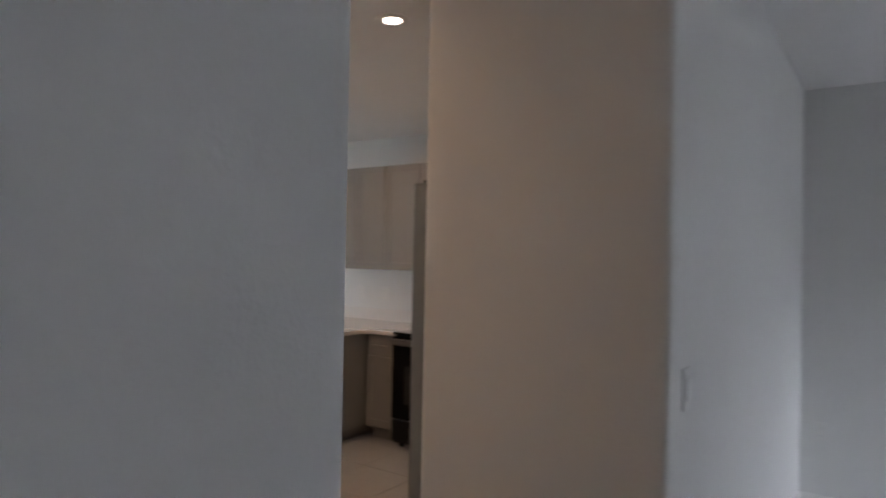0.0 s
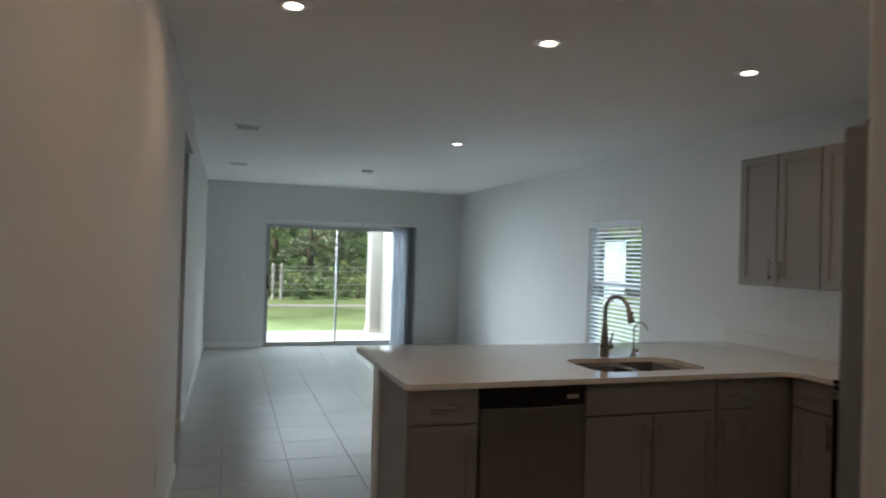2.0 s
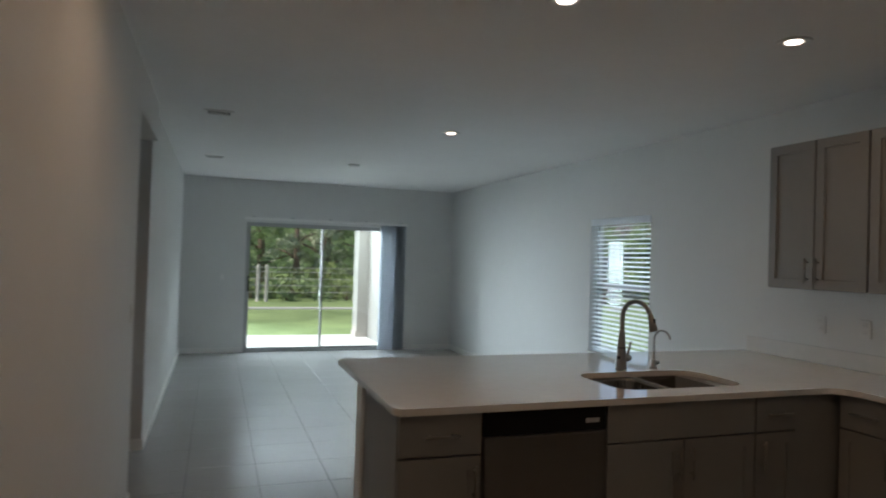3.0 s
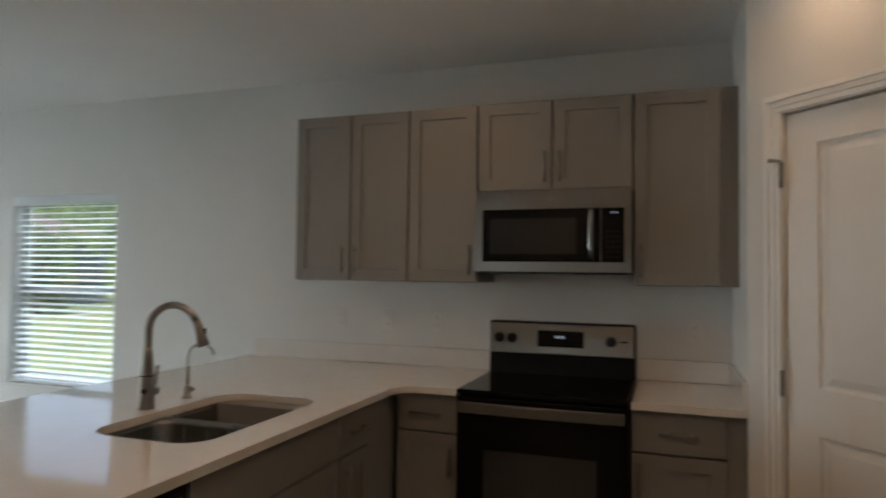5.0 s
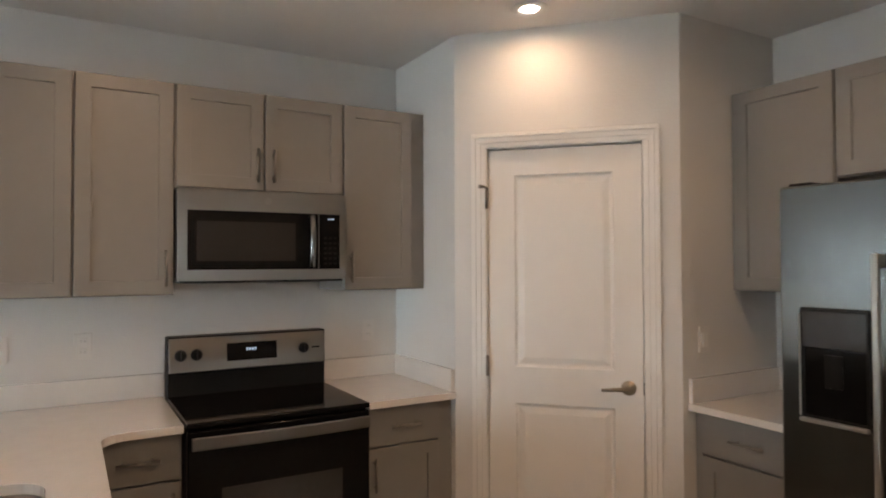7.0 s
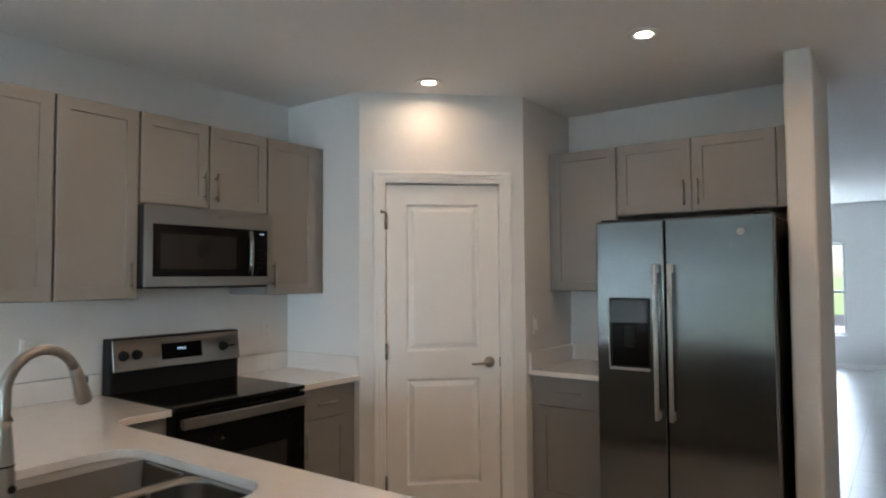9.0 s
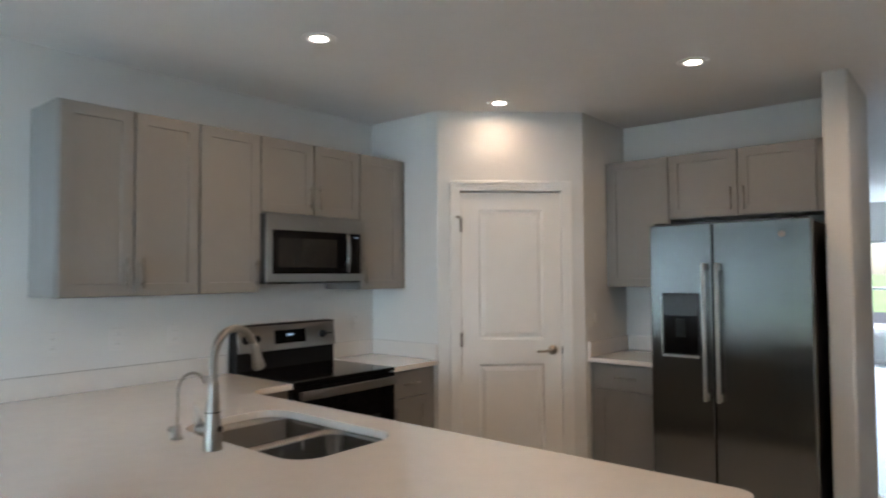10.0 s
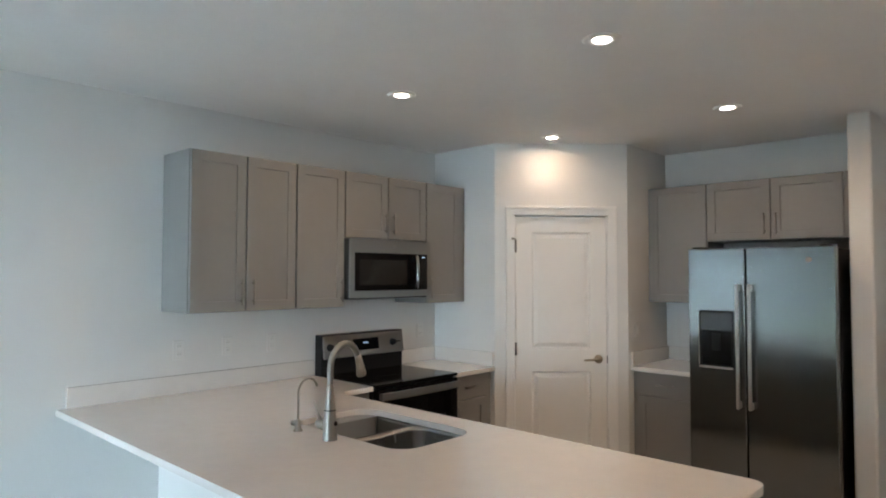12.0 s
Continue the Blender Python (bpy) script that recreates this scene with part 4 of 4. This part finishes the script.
solid("roof_patio", boxed(-3.75, -0.5, NORTH + 0.165, 10.95, 2.60, 2.78), STUCCO, "pale flat underside of the patio roof")
# unseen overhang, added to block sun patches on the front room floor
solid("roof", boxed(-7.3, 0.75, SOUTH - 0.75, NORTH + 0.16, CEIL + 0.125, CEIL + 0.30), STUCCO, "unseen eaves added to keep sun out of the front window")


def foliage(rng_, centres, count, size):
    """Many small bent leaves scattered over clumps."""
    vs, fs = [], []
    for cx, cy, cz, r in centres:
        for _ in range(count):
            d = rng_.normal(size=3)
            d /= np.linalg.norm(d)
            k = r * (0.45 + 0.6 * rng_.random())
            p = np.array((cx, cy, cz)) + d * k * np.array((1, 1, 0.8))
            u = rng_.normal(size=3)
            u /= np.linalg.norm(u)
            w = np.cross(u, d)
            w /= np.linalg.norm(w) + 1e-6
            s = size * (0.45 + 1.1 * rng_.random() ** 2)
            n = len(vs)
            vs += [tuple(p - u * s), tuple(p + w * s * 0.42), tuple(p + u * s), tuple(p - w * s * 0.42)]
            fs.append((n, n + 1, n + 2, n + 3))
    return vs, fs


def tree(x, y, height, spread, seed, leaf, label, low=0.3, clumps=44, count=110, size=0.085):
    r = np.random.default_rng(seed)
    ob = thing("tree", pose(x, y, GROUND), label, "tree", "trees behind the fence")
    lean = r.normal(size=2) * 0.25
    bm = bmesh.new()
    th = height * 0.8
    spine = [(lean[0] * k * k, lean[1] * k * k, th * k) for k in (0, 0.15, 0.35, 0.6, 0.8, 1.0)]
    r0 = 0.035 * height ** 0.8
    tube(bm, spine, [r0 * 1.4, r0, r0 * 0.85, r0 * 0.6, r0 * 0.4, r0 * 0.15], 9)
    tips = []
    for i in range(7):
        k = low + (0.95 - low) * i / 6
        a = i * 2.4 + r.random()
        b = Vector((lean[0] * k * k, lean[1] * k * k, th * k))
        reach = spread * (0.5 + 0.4 * r.random())
        e = b + Vector((math.cos(a) * reach, math.sin(a) * reach, 0.25 * reach + 0.2))
        tube(bm, [b, b.lerp(e, 0.5) + Vector((0, 0, 0.1)), e], [r0 * 0.4, r0 * 0.28, r0 * 0.08], 6)
        tips.append(e)
    part("trunk", bm, BARK, ob)
    centres = []
    for i in range(clumps):
        t = tips[i % len(tips)]
        c = t * (0.55 + 0.5 * r.random()) + Vector(r.normal(size=3) * spread * 0.22)
        c.z = max(height * low * 0.7, t.z + r.normal() * height * 0.12)
        centres.append((c.x, c.y, c.z, spread * (0.10 + 0.17 * r.random())))
    vs, fs = foliage(r, centres, count, size)
    me = bpy.data.meshes.new("crown")
    me.from_pydata(vs, [], fs)
    me.materials.append(leaf)
    crown = new("crown", me)
    crown.parent = ob


def shrub(x, y, w, h, seed, leaf, label):
    r = np.random.default_rng(seed)
    ob = thing("shrub", pose(x, y, GROUND), label, "shrub", "undergrowth behind the fence")
    centres = [(r.normal() * w * 0.4, r.normal() * w * 0.25, h * (0.12 + 0.75 * r.random() ** 1.3), 0.20 * h + 0.12 * r.random()) for _ in range(16)]
    bm = bmesh.new()
    for c in centres[:6]:
        tube(bm, [(c[0] * 0.2, c[1] * 0.2, 0), (c[0] * 0.7, c[1] * 0.7, c[2] * 0.6), c[:3]], [0.02, 0.014, 0.006], 6)
    part("stem", bm, BARK, ob)
    vs, fs = foliage(r, centres, 70, 0.075)
    me = bpy.data.meshes.new("leaves")
    me.from_pydata(vs, [], fs)
    me.materials.append(leaf)
    lv = new("leaves", me)
    lv.parent = ob


# DARK and PALE trees carry shade and sun in their leaf colour
GREEN, DARK, PALE = "leafy green tree beyond the wire fence", "dark green tree beyond the fence, shade put into its leaf colour", "pale grey-green tree beyond the fence, sunlight put into its leaf colour"
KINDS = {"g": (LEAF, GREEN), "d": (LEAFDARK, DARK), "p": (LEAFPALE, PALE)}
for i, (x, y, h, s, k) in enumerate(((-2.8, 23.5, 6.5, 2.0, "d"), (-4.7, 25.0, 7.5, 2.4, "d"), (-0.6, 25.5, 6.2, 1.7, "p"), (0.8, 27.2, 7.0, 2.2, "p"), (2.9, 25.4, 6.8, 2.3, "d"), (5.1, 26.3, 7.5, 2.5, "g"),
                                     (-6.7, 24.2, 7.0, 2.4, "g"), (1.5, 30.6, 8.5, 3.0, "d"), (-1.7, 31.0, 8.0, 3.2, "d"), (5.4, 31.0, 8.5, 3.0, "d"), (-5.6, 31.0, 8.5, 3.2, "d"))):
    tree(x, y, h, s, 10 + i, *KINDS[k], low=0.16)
for i in range(15):
    k = "gdggpgdgg"[i % 9]
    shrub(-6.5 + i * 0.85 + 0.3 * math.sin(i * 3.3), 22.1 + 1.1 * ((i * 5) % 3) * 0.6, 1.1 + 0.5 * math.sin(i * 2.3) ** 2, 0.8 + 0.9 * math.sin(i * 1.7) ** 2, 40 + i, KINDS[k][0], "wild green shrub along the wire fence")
solid("backdrop", boxed(-60, 60, 52, 52.3, GROUND - 0.1, 9.0), LEAFDARK, "distant dark band of woods", "woods")

fence = thing("wire_fence", pose(-0.14, 21.2, GROUND), "weathered post and wire fence across the lawn", "fence")
for x in (-9.5, -6.0, -2.24, -1.95, 3.6, 7.2):
    part("post", disc(bmesh.new(), 0.062, 0.055, -0.1, 1.28, 10, Matrix.Translation((x, 0, 0))), POST, fence, "weathered round wooden post")
for z in (0.35, 0.58, 0.82, 1.05, 1.2):
    part("wire", tube(bmesh.new(), [(-11, -0.06, z), (-4, -0.065, z - 0.02), (3.6, -0.06, z), (9, -0.06, z)], 0.010, 6), WIRE, fence)


def house(m, w, d, h, label, paint=SIDING):
    ob = thing("neighbour_house", m, label, "house", "houses nearby")
    part("wall", boxed(-w / 2, w / 2, 0, d, -0.05, h), paint, ob)
    bm = bmesh.new()
    o = 0.5
    a = [bm.verts.new(p) for p in ((-w / 2 - o, -o, h), (w / 2 + o, -o, h), (w / 2 + o, d + o, h), (-w / 2 - o, d + o, h), (-w / 2 + d / 2, d / 2, h + 2.0), (w / 2 - d / 2, d / 2, h + 2.0))]
    for q in ((0, 1, 5, 4), (2, 3, 4, 5), (1, 2, 5), (3, 0, 4), (0, 3, 2, 1)):
        bm.faces.new([a[i] for i in q])
    part("roof", bm, ROOF, ob, "dark shingle hip roof")
    for x in (-w * 0.3, 0.05 * w, w * 0.33):
        wi = part("window", pierced(bmesh.new(), "y", -0.04, -0.001, x - 0.6, x + 0.6, 0.9, 2.1, [(x - 0.52, x + 0.52, 0.98, 1.47), (x - 0.52, x + 0.52, 1.53, 2.02)]), ALU, ob)
        part("pane", boxed(x - 0.52, x + 0.52, -0.016, -0.002, 0.98, 2.02), GREYGLASS, wi)


house(pose(11.0, 32.0, GROUND, 0, 0, -90), 15, 9, 3.0, "single-storey blue-grey house beyond the side lawn")
house(pose(13.0, -62, GROUND, 0, 0, 180), 16, 9, 3.0, "single-storey pale stucco house across the street", TRIM)
solid("road", boxed(-80, 80, -29, -22, GROUND - 0.1, GROUND + 0.012), ASPHALT, "grey asphalt street in front of the house")
# added pale slab, throws back sun so the front window looks bright
solid("bright_forecourt", boxed(-4.0, 6.0, -22.0, -11.6, GROUND - 0.1, GROUND + 0.02), CONCRETE, "pale concrete ground added to brighten the front window view")
tree(14.5, 11.0, 7.0, 2.6, 90, LEAFDARK, "dark green tree beside the neighbouring house", low=0.12)
tree(12.5, 19.5, 3.0, 1.6, 93, LEAFDARK, "dark green tree beside the neighbouring house", low=0.12)
tree(10.5, 24.0, 3.0, 1.6, 94, LEAFPALE, "pale green tree beside the neighbouring house", low=0.12)
tree(16.0, 24.0, 3.4, 1.6, 95, LEAFDARK, "dark green tree beside the neighbouring house", low=0.12)
tree(10.7, 20.0, 3.0, 1.6, 96, LEAFDARK, "dark green tree beside the neighbouring house", low=0.10)
tree(17.5, 9.0, 7.5, 2.8, 91, LEAF, "leafy green tree beside the neighbouring house", low=0.12)
tree(17.0, 14.0, 7.5, 2.8, 92, LEAFDARK, "dark green tree beside the neighbouring house", low=0.12)

# ---- floor tiles ----
TX, TY, TW, TD, JOINT = -3.435, 3.021, 0.4605, 0.4605, 0.0045
tile_meshes = {}


def tile_mesh(w, d):
    """A flat tile with a small chamfer, its origin at its middle."""
    key = (round(w, 4), round(d, 4))
    if key not in tile_meshes:
        bm = bmesh.new()
        rings = [[bm.verts.new((sx * (w / 2 - c), sy * (d / 2 - c), z)) for sx, sy in ((-1, -1), (1, -1), (1, 1), (-1, 1))] for c, z in ((0, -0.0042), (0, -0.0012), (0.0015, 0.0))]
        for p, q in zip(rings, rings[1:]):
            for i in range(4):
                bm.faces.new((p[i], p[(i + 1) % 4], q[(i + 1) % 4], q[i]))
        bm.faces.new(rings[-1])
        tile_meshes[key] = finish("tile", bm, TILE)
    return tile_meshes[key]


rest_v, rest_f = [], []
for i in range(-8, 9):
    for j in range(-30, 14):
        a0, a1 = max(TX + i * TW, -6.59), min(TX + (i + 1) * TW, 0.0)
        b0, b1 = max(TY + j * TD, SOUTH), min(TY + (j + 1) * TD, NORTH + 0.03)
        if a1 - a0 < 0.03 or b1 - b0 < 0.03:
            continue
        w, d = a1 - a0 - JOINT, b1 - b0 - JOINT
        cx, cy = (a0 + a1) / 2, (b0 + b1) / 2
        if cy > -3.4 and cx > -4.4:
            t = new("tile", tile_mesh(w, d))
            t.location, t.parent = (cx, cy, 0.0), FLOOR
        else:
            n = len(rest_v)
            rest_v += [(cx - w / 2, cy - d / 2, -0.0005), (cx + w / 2, cy - d / 2, -0.0005), (cx + w / 2, cy + d / 2, -0.0005), (cx - w / 2, cy + d / 2, -0.0005)]
            rest_f.append((n, n + 1, n + 2, n + 3))
me = bpy.data.meshes.new("tiles_beyond")
me.from_pydata(rest_v, [], rest_f)
me.materials.append(TILE)
far = tagged(new("tiles_beyond", me), kind="stuff")
far.parent = FLOOR
